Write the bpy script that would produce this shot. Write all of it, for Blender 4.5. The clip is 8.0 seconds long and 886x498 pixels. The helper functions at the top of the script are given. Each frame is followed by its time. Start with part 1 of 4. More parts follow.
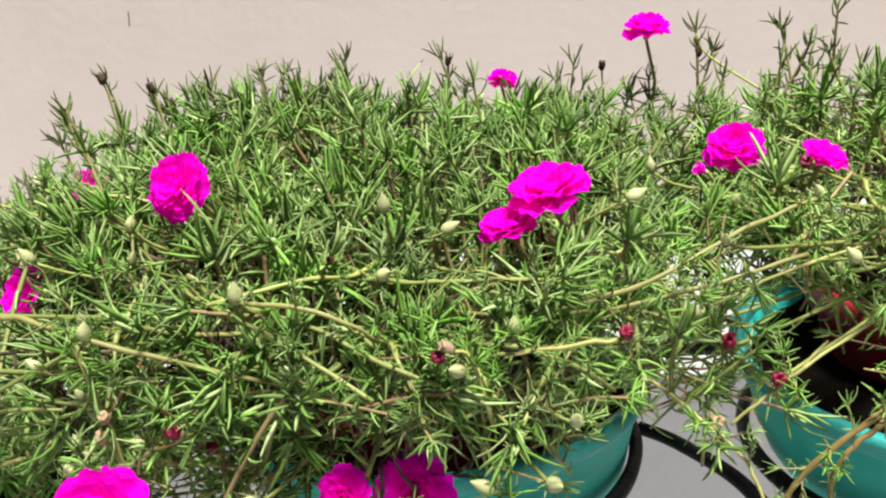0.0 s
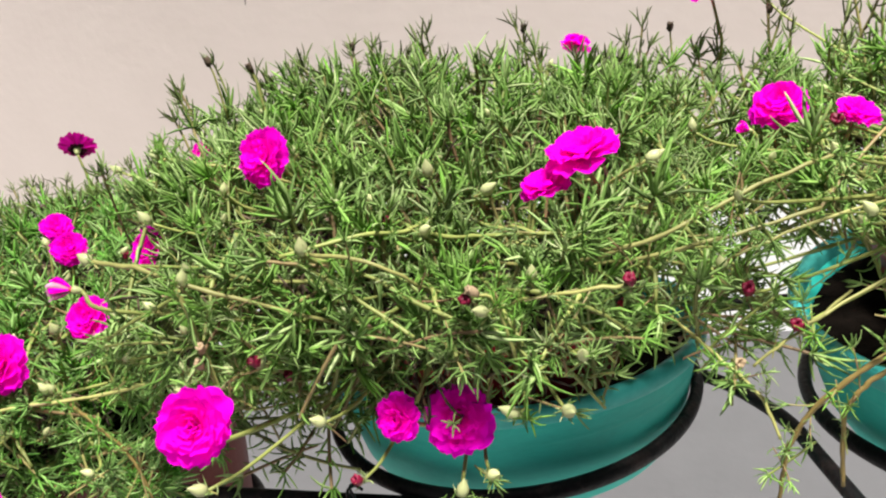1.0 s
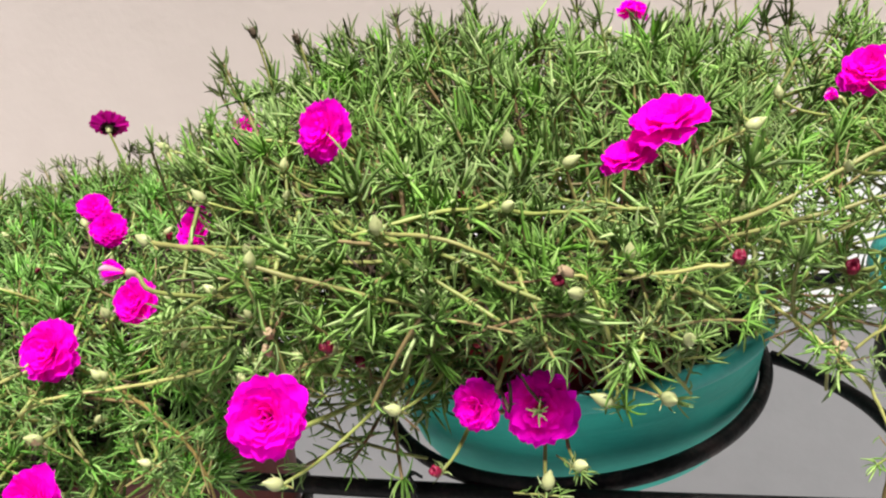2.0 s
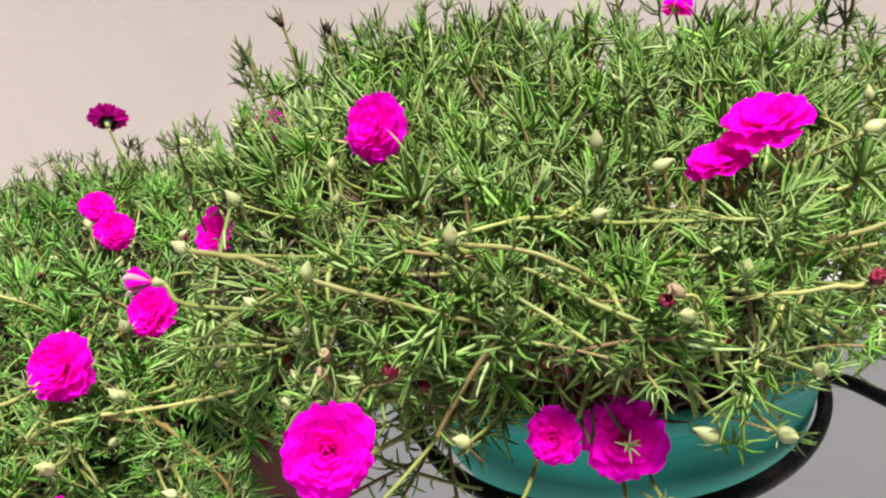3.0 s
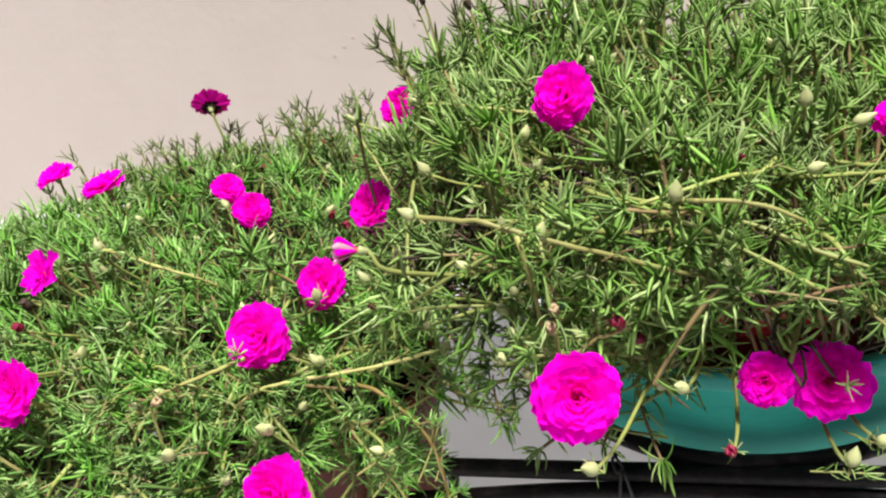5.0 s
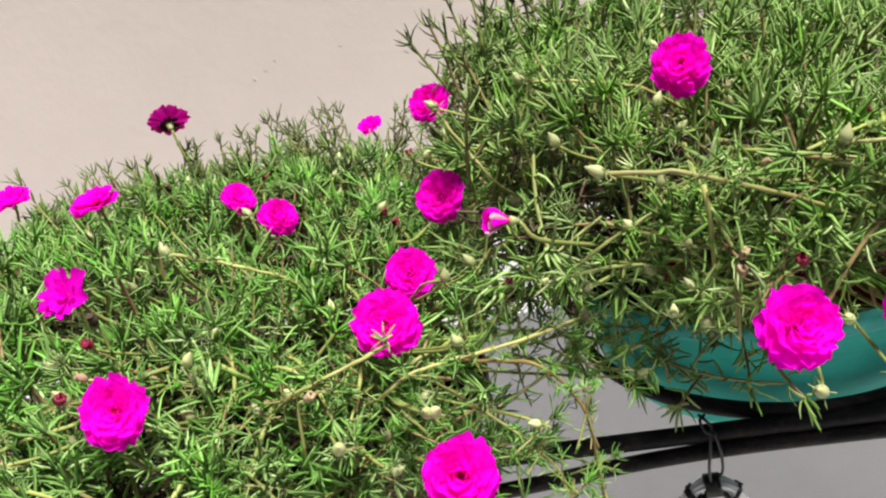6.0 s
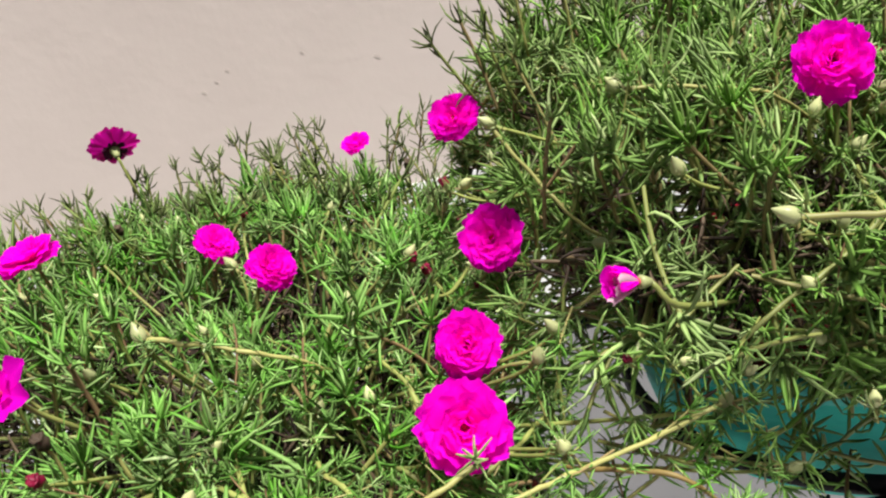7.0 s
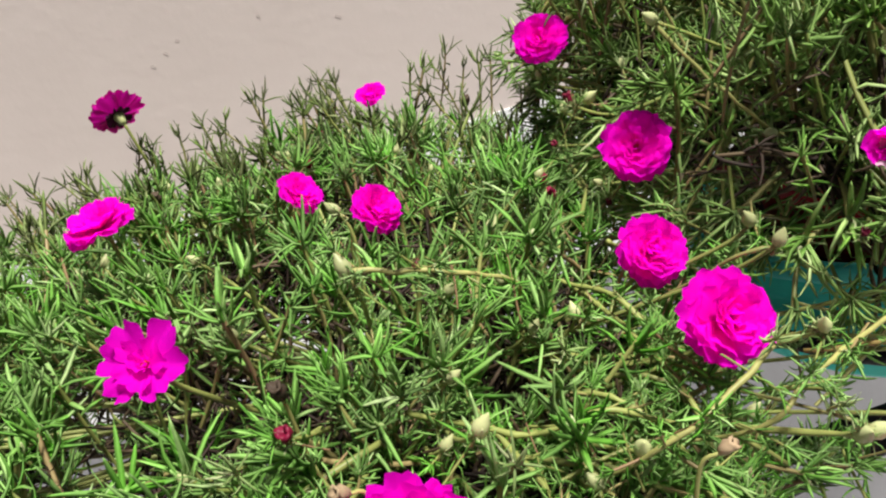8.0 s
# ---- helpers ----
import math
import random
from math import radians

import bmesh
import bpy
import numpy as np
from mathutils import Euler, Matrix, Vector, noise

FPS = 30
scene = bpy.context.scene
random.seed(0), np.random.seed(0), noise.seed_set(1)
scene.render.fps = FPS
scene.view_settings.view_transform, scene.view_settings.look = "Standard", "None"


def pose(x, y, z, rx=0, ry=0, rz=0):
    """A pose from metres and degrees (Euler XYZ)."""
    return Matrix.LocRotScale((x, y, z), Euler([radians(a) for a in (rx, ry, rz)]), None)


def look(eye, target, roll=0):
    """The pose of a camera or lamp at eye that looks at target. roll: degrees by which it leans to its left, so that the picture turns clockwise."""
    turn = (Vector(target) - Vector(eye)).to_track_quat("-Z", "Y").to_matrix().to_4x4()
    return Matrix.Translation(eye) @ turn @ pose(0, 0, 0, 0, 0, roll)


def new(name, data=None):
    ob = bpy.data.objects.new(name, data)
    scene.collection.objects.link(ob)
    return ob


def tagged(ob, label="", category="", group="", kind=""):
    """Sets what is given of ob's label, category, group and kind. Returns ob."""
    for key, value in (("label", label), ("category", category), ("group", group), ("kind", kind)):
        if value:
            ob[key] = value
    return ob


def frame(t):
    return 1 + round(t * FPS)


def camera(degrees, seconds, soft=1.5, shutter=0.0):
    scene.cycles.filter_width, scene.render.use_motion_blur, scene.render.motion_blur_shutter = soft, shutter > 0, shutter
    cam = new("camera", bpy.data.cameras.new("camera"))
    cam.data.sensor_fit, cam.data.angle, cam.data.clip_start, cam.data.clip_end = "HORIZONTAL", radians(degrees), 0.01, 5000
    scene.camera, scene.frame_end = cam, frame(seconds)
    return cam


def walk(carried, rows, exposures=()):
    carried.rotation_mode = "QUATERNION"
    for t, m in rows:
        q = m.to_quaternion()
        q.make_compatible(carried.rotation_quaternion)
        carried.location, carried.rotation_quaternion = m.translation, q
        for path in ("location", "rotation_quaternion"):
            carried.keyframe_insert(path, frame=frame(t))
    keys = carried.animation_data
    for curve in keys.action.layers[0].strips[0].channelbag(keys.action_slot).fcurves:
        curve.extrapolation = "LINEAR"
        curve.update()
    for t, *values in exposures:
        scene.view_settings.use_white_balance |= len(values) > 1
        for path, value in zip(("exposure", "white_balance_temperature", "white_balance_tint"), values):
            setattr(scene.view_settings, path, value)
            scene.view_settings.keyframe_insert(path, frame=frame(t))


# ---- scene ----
cam = camera(57.5, 8.0, 2.2)
PATH = [
    (0, (0.137, 0.117, 1.34), (-0.214, 2.001, 0.768), -8.3),
    (0.5, (0.164, 0.104, 1.338), (-0.305, 1.964, 0.772), -9.4),
    (1, (0.196, 0.073, 1.348), (-0.466, 1.857, 0.732), -11.7),
    (1.5, (0.205, 0.062, 1.344), (-0.519, 1.812, 0.702), -12.4),
    (1.7, (0.186, 0.072, 1.348), (-0.53, 1.822, 0.695), -12.6),
    (2.8, (0.102, 0.111, 1.337), (-0.545, 1.882, 0.67), -11.4),
    (3, (0.091, 0.117, 1.345), (-0.55, 1.89, 0.677), -11.3),
    (3.5, (0.053, 0.104, 1.358), (-0.599, 1.874, 0.692), -10.1),
    (4, (0.075, 0.087, 1.35), (-0.712, 1.807, 0.699), -10.8),
    (4.2, (0.086, 0.088, 1.35), (-0.733, 1.791, 0.696), -11.1),
    (5.3, (-0.06, 0.055, 1.371), (-0.613, 1.836, 0.648), -15.1),
    (5.5, (-0.104, 0.048, 1.373), (-0.551, 1.862, 0.658), -15.5),
    (6, (-0.192, 0.02, 1.365), (-0.42, 1.88, 0.666), -12.8),
    (6.5, (-0.24, 0.044, 1.348), (-0.41, 1.903, 0.631), -10.3),
    (7, (-0.271, 0.157, 1.36), (-0.334, 2.022, 0.641), -13.4),
    (7.5, (-0.338, 0.192, 1.357), (-0.301, 2.049, 0.615), -16.1),
    (8, (-0.436, 0.192, 1.352), (-0.189, 2.001, 0.534), -15.5),
]
walk(cam, [(t, look(eye, target, roll)) for t, eye, target, roll in PATH], [(0, 1.28), (1.5, 1.26), (4, 1.20), (6, 1.18), (7, 1.06), (8, 0.93)])

# ---- world, sun ----
world = bpy.data.worlds.new("overcast_sky")
scene.world = world
world.use_nodes = True
wn = world.node_tree.nodes
sky = wn.new("ShaderNodeTexSky")
sky.sky_type = "NISHITA"
sky.sun_disc = False
sky.sun_elevation = radians(70)
sky.sun_rotation = radians(138)
sky.dust_density = 3.0
sky.air_density = 0.7
sky.ozone_density = 1.0
wn["Background"].inputs["Strength"].default_value = 0.028
world.node_tree.links.new(sky.outputs["Color"], wn["Background"].inputs["Color"])

sun_data = bpy.data.lights.new("sun", "SUN")
sun_data.energy = 5.0
sun_data.angle = radians(11)
sun_data.color = (1.0, 0.965, 0.925)
sun = new("sun", sun_data)
sun.matrix_world = look((0.45, -0.50, 1.85), (0, 0, 0))


# ---- materials ----
def shader(name):
    m = bpy.data.materials.new(name)
    m.use_nodes = True
    nt = m.node_tree
    return m, nt, nt.nodes["Principled BSDF"]


def ramp(nt, stops):
    n = nt.nodes.new("ShaderNodeValToRGB")
    els = n.color_ramp.elements
    while len(els) < len(stops):
        els.new(0.5)
    for e, (p, c) in zip(els, stops):
        e.position, e.color = p, (*c, 1)
    return n


def noisy(name, stops, scale, rough, bump=0.1, bump_scale=200, distort=0.0, metal=0.0, detail=6, stretch=(1, 1, 1)):
    """Colour from noise at two scales, with fine relief."""
    m, nt, bsdf = shader(name)
    tc = nt.nodes.new("ShaderNodeTexCoord")
    mp = nt.nodes.new("ShaderNodeMapping")
    mp.inputs["Scale"].default_value = stretch
    nt.links.new(tc.outputs["Object"], mp.inputs["Vector"])
    n1 = nt.nodes.new("ShaderNodeTexNoise")
    n1.inputs["Scale"].default_value, n1.inputs["Detail"].default_value = scale, detail
    n1.inputs["Distortion"].default_value = distort
    n2 = nt.nodes.new("ShaderNodeTexNoise")
    n2.inputs["Scale"].default_value, n2.inputs["Detail"].default_value = scale * 9, 4
    mix = nt.nodes.new("ShaderNodeMix")
    mix.inputs[0].default_value = 0.3
    nt.links.new(mp.outputs["Vector"], n1.inputs["Vector"])
    nt.links.new(mp.outputs["Vector"], n2.inputs["Vector"])
    nt.links.new(n1.outputs["Fac"], mix.inputs[2])
    nt.links.new(n2.outputs["Fac"], mix.inputs[3])
    r = ramp(nt, stops)
    nt.links.new(mix.outputs[0], r.inputs["Fac"])
    nt.links.new(r.outputs["Color"], bsdf.inputs["Base Color"])
    bsdf.inputs["Roughness"].default_value = rough
    bsdf.inputs["Metallic"].default_value = metal
    n3 = nt.nodes.new("ShaderNodeTexNoise")
    n3.inputs["Scale"].default_value, n3.inputs["Detail"].default_value = bump_scale, 5
    nt.links.new(tc.outputs["Object"], n3.inputs["Vector"])
    bp = nt.nodes.new("ShaderNodeBump")
    bp.inputs["Strength"].default_value, bp.inputs["Distance"].default_value = bump, 0.002
    nt.links.new(n3.outputs["Fac"], bp.inputs["Height"])
    nt.links.new(bp.outputs["Normal"], bsdf.inputs["Normal"])
    return m


def living(name, stops, rough, through_light, grain=300, patch=0.0, vary=0.25):
    """Leaf or petal: a colour for each island, light passing through."""
    m, nt, bsdf = shader(name)
    geo = nt.nodes.new("ShaderNodeNewGeometry")
    r = ramp(nt, stops)
    nt.links.new(geo.outputs["Random Per Island"], r.inputs["Fac"])
    info = nt.nodes.new("ShaderNodeObjectInfo")
    val = nt.nodes.new("ShaderNodeMapRange")
    val.inputs["To Min"].default_value, val.inputs["To Max"].default_value = 1 - vary, 1 + vary
    nt.links.new(info.outputs["Random"], val.inputs["Value"])
    tc = nt.nodes.new("ShaderNodeTexCoord")
    n = nt.nodes.new("ShaderNodeTexNoise")
    n.inputs["Scale"].default_value, n.inputs["Detail"].default_value = grain, 3
    nt.links.new(tc.outputs["Object"], n.inputs["Vector"])
    g = nt.nodes.new("ShaderNodeMapRange")
    g.inputs["To Min"].default_value, g.inputs["To Max"].default_value = 0.72, 1.28
    nt.links.new(n.outputs["Fac"], g.inputs["Value"])
    mul = nt.nodes.new("ShaderNodeMath")
    mul.operation = "MULTIPLY"
    nt.links.new(val.outputs["Result"], mul.inputs[0])
    nt.links.new(g.outputs["Result"], mul.inputs[1])
    hsv = nt.nodes.new("ShaderNodeHueSaturation")
    nt.links.new(r.outputs["Color"], hsv.inputs["Color"])
    nt.links.new(mul.outputs["Value"], hsv.inputs["Value"])
    nt.links.new(hsv.outputs["Color"], bsdf.inputs["Base Color"])
    if patch:
        n2 = nt.nodes.new("ShaderNodeTexNoise")
        n2.inputs["Scale"].default_value, n2.inputs["Detail"].default_value = 26, 2
        nt.links.new(tc.outputs["Object"], n2.inputs["Vector"])
        for socket, lo, hi in (("Saturation", 1 - patch * 0.5, 1 + patch * 0.5), ("Hue", 0.5 - 0.018, 0.5 + 0.012)):
            mr = nt.nodes.new("ShaderNodeMapRange")
            mr.inputs["From Min"].default_value, mr.inputs["From Max"].default_value = 0.3, 0.7
            mr.inputs["To Min"].default_value, mr.inputs["To Max"].default_value = lo, hi
            nt.links.new(n2.outputs["Fac"], mr.inputs["Value"])
            nt.links.new(mr.outputs["Result"], hsv.inputs[socket])
        pv = nt.nodes.new("ShaderNodeMapRange")
        pv.inputs["From Min"].default_value, pv.inputs["From Max"].default_value = 0.3, 0.7
        pv.inputs["To Min"].default_value, pv.inputs["To Max"].default_value = 1 - patch, 1 + patch
        nt.links.new(n2.outputs["Color"], pv.inputs["Value"])
        mul2 = nt.nodes.new("ShaderNodeMath")
        mul2.operation = "MULTIPLY"
        nt.links.new(mul.outputs["Value"], mul2.inputs[0])
        nt.links.new(pv.outputs["Result"], mul2.inputs[1])
        nt.links.new(mul2.outputs["Value"], hsv.inputs["Value"])
    bsdf.inputs["Roughness"].default_value = rough
    bsdf.inputs["Specular IOR Level"].default_value = 0.25
    tl = nt.nodes.new("ShaderNodeBsdfTranslucent")
    nt.links.new(hsv.outputs["Color"], tl.inputs["Color"])
    mx = nt.nodes.new("ShaderNodeMixShader")
    mx.inputs["Fac"].default_value = through_light
    nt.links.new(bsdf.outputs["BSDF"], mx.inputs[1])
    nt.links.new(tl.outputs["BSDF"], mx.inputs[2])
    nt.links.new(mx.outputs["Shader"], nt.nodes["Material Output"].inputs["Surface"])
    return m


M_WALL = noisy("beige_wall_paint", [(0.3, (0.478, 0.412, 0.376)), (0.5, (0.512, 0.444, 0.406)), (0.72, (0.536, 0.466, 0.432))], 1.3, 0.8, 0.25, 60)
M_FLOOR = noisy("grey_cement", [(0.25, (0.25, 0.25, 0.25)), (0.5, (0.30, 0.30, 0.30)), (0.75, (0.35, 0.35, 0.345))], 1.6, 0.75, 0.4, 90)
M_WHITE = noisy("white_wall_paint", [(0.3, (0.70, 0.70, 0.69)), (0.7, (0.76, 0.76, 0.75))], 2.0, 0.35, 0.05, 40)
M_DADO = noisy("grey_dado_paint", [(0.3, (0.205, 0.203, 0.208)), (0.5, (0.226, 0.223, 0.229)), (0.72, (0.246, 0.243, 0.249))], 1.8, 0.7, 0.2, 80)
M_DOT = noisy("faint_wall_spot", [(0.3, (0.435, 0.376, 0.342)), (0.7, (0.462, 0.400, 0.364))], 60, 0.85, 0.1, 300)
M_SCRATCH = noisy("dark_scuff", [(0.3, (0.125, 0.112, 0.0979)), (0.7, (0.211, 0.188, 0.169))], 60, 0.85, 0.1, 300)
M_TEAL = noisy("teal_plastic", [(0.25, (0.0148, 0.312, 0.255)), (0.5, (0.0203, 0.390, 0.318)), (0.72, (0.0308, 0.460, 0.375)), (0.9, (0.100, 0.510, 0.420))], 14, 0.5, 0.12, 160, 0.6, stretch=(1, 1, 3))
M_TEAL_LIP = noisy("teal_plastic_worn_lip", [(0.25, (0.026, 0.27, 0.235)), (0.55, (0.050, 0.35, 0.31)), (0.72, (0.12, 0.45, 0.41)), (0.85, (0.34, 0.60, 0.57))], 18, 0.5, 0.2, 200, 0.8)
M_RED = noisy("dark_red_plastic", [(0.25, (0.26, 0.009, 0.020)), (0.55, (0.36, 0.014, 0.030)), (0.85, (0.45, 0.035, 0.055))], 18, 0.4, 0.1, 180, 0.5)
M_TERRA = noisy("terracotta_brown_plastic", [(0.25, (0.068, 0.0088, 0.006)), (0.55, (0.1, 0.0143, 0.01)), (0.85, (0.136, 0.0248, 0.0175))], 16, 0.5, 0.15, 160, 0.5)
# soil coloured near black: the shade inside bowls and pots is in it
M_SOIL = noisy("potting_soil_shade_black", [(0.25, (0.0024, 0.0018, 0.0012)), (0.6, (0.0066, 0.0048, 0.0036)), (0.85, (0.0168, 0.012, 0.0084))], 90, 0.95, 0.9, 260)
M_IRON = noisy("black_painted_iron", [(0.35, (0.0022, 0.0020, 0.0022)), (0.52, (0.0060, 0.0052, 0.0055)), (0.62, (0.020, 0.013, 0.012)), (0.75, (0.050, 0.030, 0.026))], 34, 0.6, 0.8, 150, 0.9)
for m in (M_IRON, M_TEAL, M_TEAL_LIP, M_RED, M_SOIL, M_TERRA):
    m.node_tree.nodes["Principled BSDF"].inputs["Specular IOR Level"].default_value = 0.03 if m is M_SOIL else 0.2
M_WIRE = noisy("black_wire", [(0.3, (0.008, 0.008, 0.008)), (0.7, (0.02, 0.02, 0.02))], 60, 0.5, 0.1, 300)
M_CABLE = noisy("white_cable_sheath", [(0.3, (0.632, 0.632, 0.632)), (0.7, (0.862, 0.862, 0.851))], 40, 0.45, 0.1, 300)
M_LEAF = living("fleshy_leaf", [(0.0, (0.098, 0.192, 0.038)), (0.35, (0.143, 0.272, 0.053)), (0.70, (0.196, 0.345, 0.077)), (0.90, (0.268, 0.415, 0.118)), (1.0, (0.368, 0.480, 0.195))], 0.6, 0.10, patch=0.3)
M_LEAF_LUSH = living("lush_green_fleshy_leaf", [(0.0, (0.080, 0.186, 0.034)), (0.35, (0.119, 0.266, 0.048)), (0.70, (0.165, 0.338, 0.070)), (0.90, (0.230, 0.408, 0.110)), (1.0, (0.322, 0.474, 0.182))], 0.6, 0.10, patch=0.3)
# olive leaf for rear sprigs, with their backlit shade put into the colour
M_OLIVE = living("olive_leaf_backlit_shade", [(0.0, (0.052, 0.060, 0.020)), (0.4, (0.088, 0.122, 0.034)), (0.75, (0.130, 0.190, 0.050)), (1.0, (0.200, 0.260, 0.090))], 0.6, 0.06, patch=0.3)
M_RUFF = living("pale_green_leaf_ruff", [(0.0, (0.16, 0.25, 0.07)), (0.5, (0.27, 0.36, 0.13)), (1.0, (0.46, 0.48, 0.27))], 0.5, 0.12)
M_STEM = living("fleshy_stem", [(0.0, (0.165, 0.215, 0.050)), (0.45, (0.230, 0.245, 0.072)), (0.75, (0.265, 0.215, 0.088)), (1.0, (0.21, 0.125, 0.068))], 0.45, 0.05, 120)
# woody brown of the inner stems, darkened to carry the shade among the leaves
M_OLD = living("woody_old_stem_gap_shade", [(0.0, (0.048, 0.032, 0.016)), (0.6, (0.072, 0.050, 0.026)), (1.0, (0.098, 0.070, 0.036))], 0.6, 0.0, 160)
M_TAN = living("tan_hanging_stem", [(0.0, (0.150, 0.100, 0.030)), (0.6, (0.200, 0.145, 0.045)), (1.0, (0.240, 0.180, 0.060))], 0.5, 0.0, 160)
M_HUSK = living("papery_tan_husk", [(0.0, (0.20, 0.12, 0.060)), (0.6, (0.30, 0.20, 0.11)), (1.0, (0.42, 0.33, 0.21))], 0.7, 0.15, 200)
# withered brown, taken darker to put shade into the gaps between sprigs
M_DRY = living("withered_leaf_gap_shade", [(0.0, (0.018, 0.011, 0.007)), (0.6, (0.034, 0.022, 0.014)), (1.0, (0.11, 0.078, 0.050))], 0.7, 0.15, 200)
M_BUD = living("pale_green_bud", [(0.0, (0.20, 0.30, 0.070)), (0.5, (0.29, 0.37, 0.110)), (1.0, (0.43, 0.45, 0.22))], 0.38, 0.2, 250)
M_PETAL = living("magenta_petal", [(0.0, (0.94, 0.001, 0.66)), (0.5, (0.97, 0.002, 0.76)), (1.0, (0.985, 0.004, 0.84))], 0.8, 0.70, 90, vary=0.06)
M_PETAL_DEEP = living("deep_purple_petal", [(0.0, (0.62, 0.002, 0.34)), (1.0, (0.78, 0.004, 0.48))], 0.6, 0.35, 90, vary=0.1)
M_PETAL_DARK = living("blackish_purple_petal", [(0.0, (0.05, 0.001, 0.025)), (1.0, (0.10, 0.002, 0.06))], 0.6, 0.1, 90, vary=0.3)
M_WILT = living("wilted_crimson_petal", [(0.0, (0.060, 0.001, 0.008)), (0.6, (0.125, 0.003, 0.018)), (1.0, (0.21, 0.008, 0.040))], 0.5, 0.15, 200)
M_PALE = living("pale_pink_petal_edge", [(0.0, (0.64, 0.36, 0.496)), (1.0, (0.68, 0.528, 0.576))], 0.55, 0.3, 120)
M_PETAL.node_tree.nodes["Principled BSDF"].inputs["Specular IOR Level"].default_value = 0.08
M_EYE = living("orange_red_flower_eye", [(0.0, (0.525, 0.0075, 0.09)), (0.7, (0.637, 0.03, 0.105)), (1.0, (0.66, 0.165, 0.105))], 0.5, 0.2, 400)


# ---- mesh helpers ----
def part(name, mesh, material, parent, label="", m=None, smooth=True):
    """A mesh under a thing or under a part."""
    if isinstance(mesh, bmesh.types.BMesh):
        data = bpy.data.meshes.new(name)
        mesh.to_mesh(data)
        mesh.free()
        mesh = data
    if smooth:
        mesh.polygons.foreach_set("use_smooth", [True] * len(mesh.polygons))
    if material and not mesh.materials:
        mesh.materials.append(material)
    ob = new(name, mesh)
    ob.parent = parent
    if m is not None:
        ob.matrix_basis = m
    if label:
        ob["label"] = label
    return ob


def thing(name, label, category, m=None, group="", kind=""):
    ob = new(name)
    ob.empty_display_size = 0.05
    if m is not None:
        ob.matrix_basis = m
    return tagged(ob, label, category, group, kind)


def lathe(profile, segments=72, wobble=0.0, seed=1):
    """Turns a profile of (radius, height) round the z axis."""
    bm = bmesh.new()
    rng = random.Random(seed)
    ph = [rng.uniform(0, 6.28) for _ in range(3)]
    rings = []
    for r, z in profile:
        ring = []
        for i in range(segments):
            a = 2 * math.pi * i / segments
            rr = r * (1 + wobble * (math.sin(2 * a + ph[0]) + 0.5 * math.sin(3 * a + ph[1])))
            ring.append(bm.verts.new((rr * math.cos(a), rr * math.sin(a), z)))
        rings.append(ring)
    for a, b in zip(rings, rings[1:]):
        for i in range(segments):
            j = (i + 1) % segments
            bm.faces.new((a[i], a[j], b[j], b[i]))
    for ring in (rings[0], rings[-1]):
        if sum((v.co.xy.length for v in ring)) / segments < 0.12:
            bm.faces.new(ring)
    bmesh.ops.recalc_face_normals(bm, faces=bm.faces)
    return bm


def spline(points, n=6):
    """A smooth line through points."""
    p = [np.array(q, float) for q in points]
    p = [2 * p[0] - p[1]] + p + [2 * p[-1] - p[-2]]
    out = []
    for k in range(1, len(p) - 2):
        a, b, c, d = p[k - 1 : k + 3]
        for i in range(n):
            t = i / n
            out.append(0.5 * (2 * b + (c - a) * t + (2 * a - 5 * b + 4 * c - d) * t * t + (3 * b - a - 3 * c + d) * t**3))
    out.append(p[-2])
    return out


def tube(line, r0, r1, sides=6, closed_ends=True, bm=None, knots=0.0, rng=None):
    """A tapered tube along a line of points."""
    bm = bm or bmesh.new()
    line = [Vector(q) for q in line]
    n = len(line)
    rings, side = [], None
    for i, q in enumerate(line):
        d = (line[min(i + 1, n - 1)] - line[max(i - 1, 0)]).normalized()
        if side is None:
            side = d.orthogonal().normalized()
        side = (side - d * side.dot(d)).normalized()
        up = d.cross(side)
        r = r0 + (r1 - r0) * i / max(n - 1, 1)
        if knots and rng:
            r *= 1 + knots * rng.uniform(-0.5, 1)
        rings.append([bm.verts.new(q + (side * math.cos(2 * math.pi * k / sides) + up * math.sin(2 * math.pi * k / sides)) * r) for k in range(sides)])
    for a, b in zip(rings, rings[1:]):
        for k in range(sides):
            bm.faces.new((a[k], a[(k + 1) % sides], b[(k + 1) % sides], b[k]))
    if closed_ends:
        bm.faces.new(rings[0][::-1])
        bm.faces.new(rings[-1])
    return bm


def box(bm, x0, x1, y0, y1, z0, z1, bevel=0.0):
    vs = [bm.verts.new((x, y, z)) for z in (z0, z1) for y in (y0, y1) for x in (x0, x1)]
    fs = [bm.faces.new([vs[i] for i in f]) for f in ((0, 2, 3, 1), (4, 5, 7, 6), (0, 1, 5, 4), (2, 6, 7, 3), (0, 4, 6, 2), (1, 3, 7, 5))]
    if bevel:
        bmesh.ops.bevel(bm, geom=list({e for f in fs for e in f.edges}), offset=bevel, segments=2, affect="EDGES")
    return bm


# ---- the terrace: floor, the wall with its painted bands, and added unseen walls ----
bm = bmesh.new()
bmesh.ops.create_grid(bm, x_segments=40, y_segments=40, size=60)
floor = part("floor", bm, M_FLOOR, None)
tagged(floor, "grey cement terrace floor, smooth and slightly stained", "floor", kind="structure")

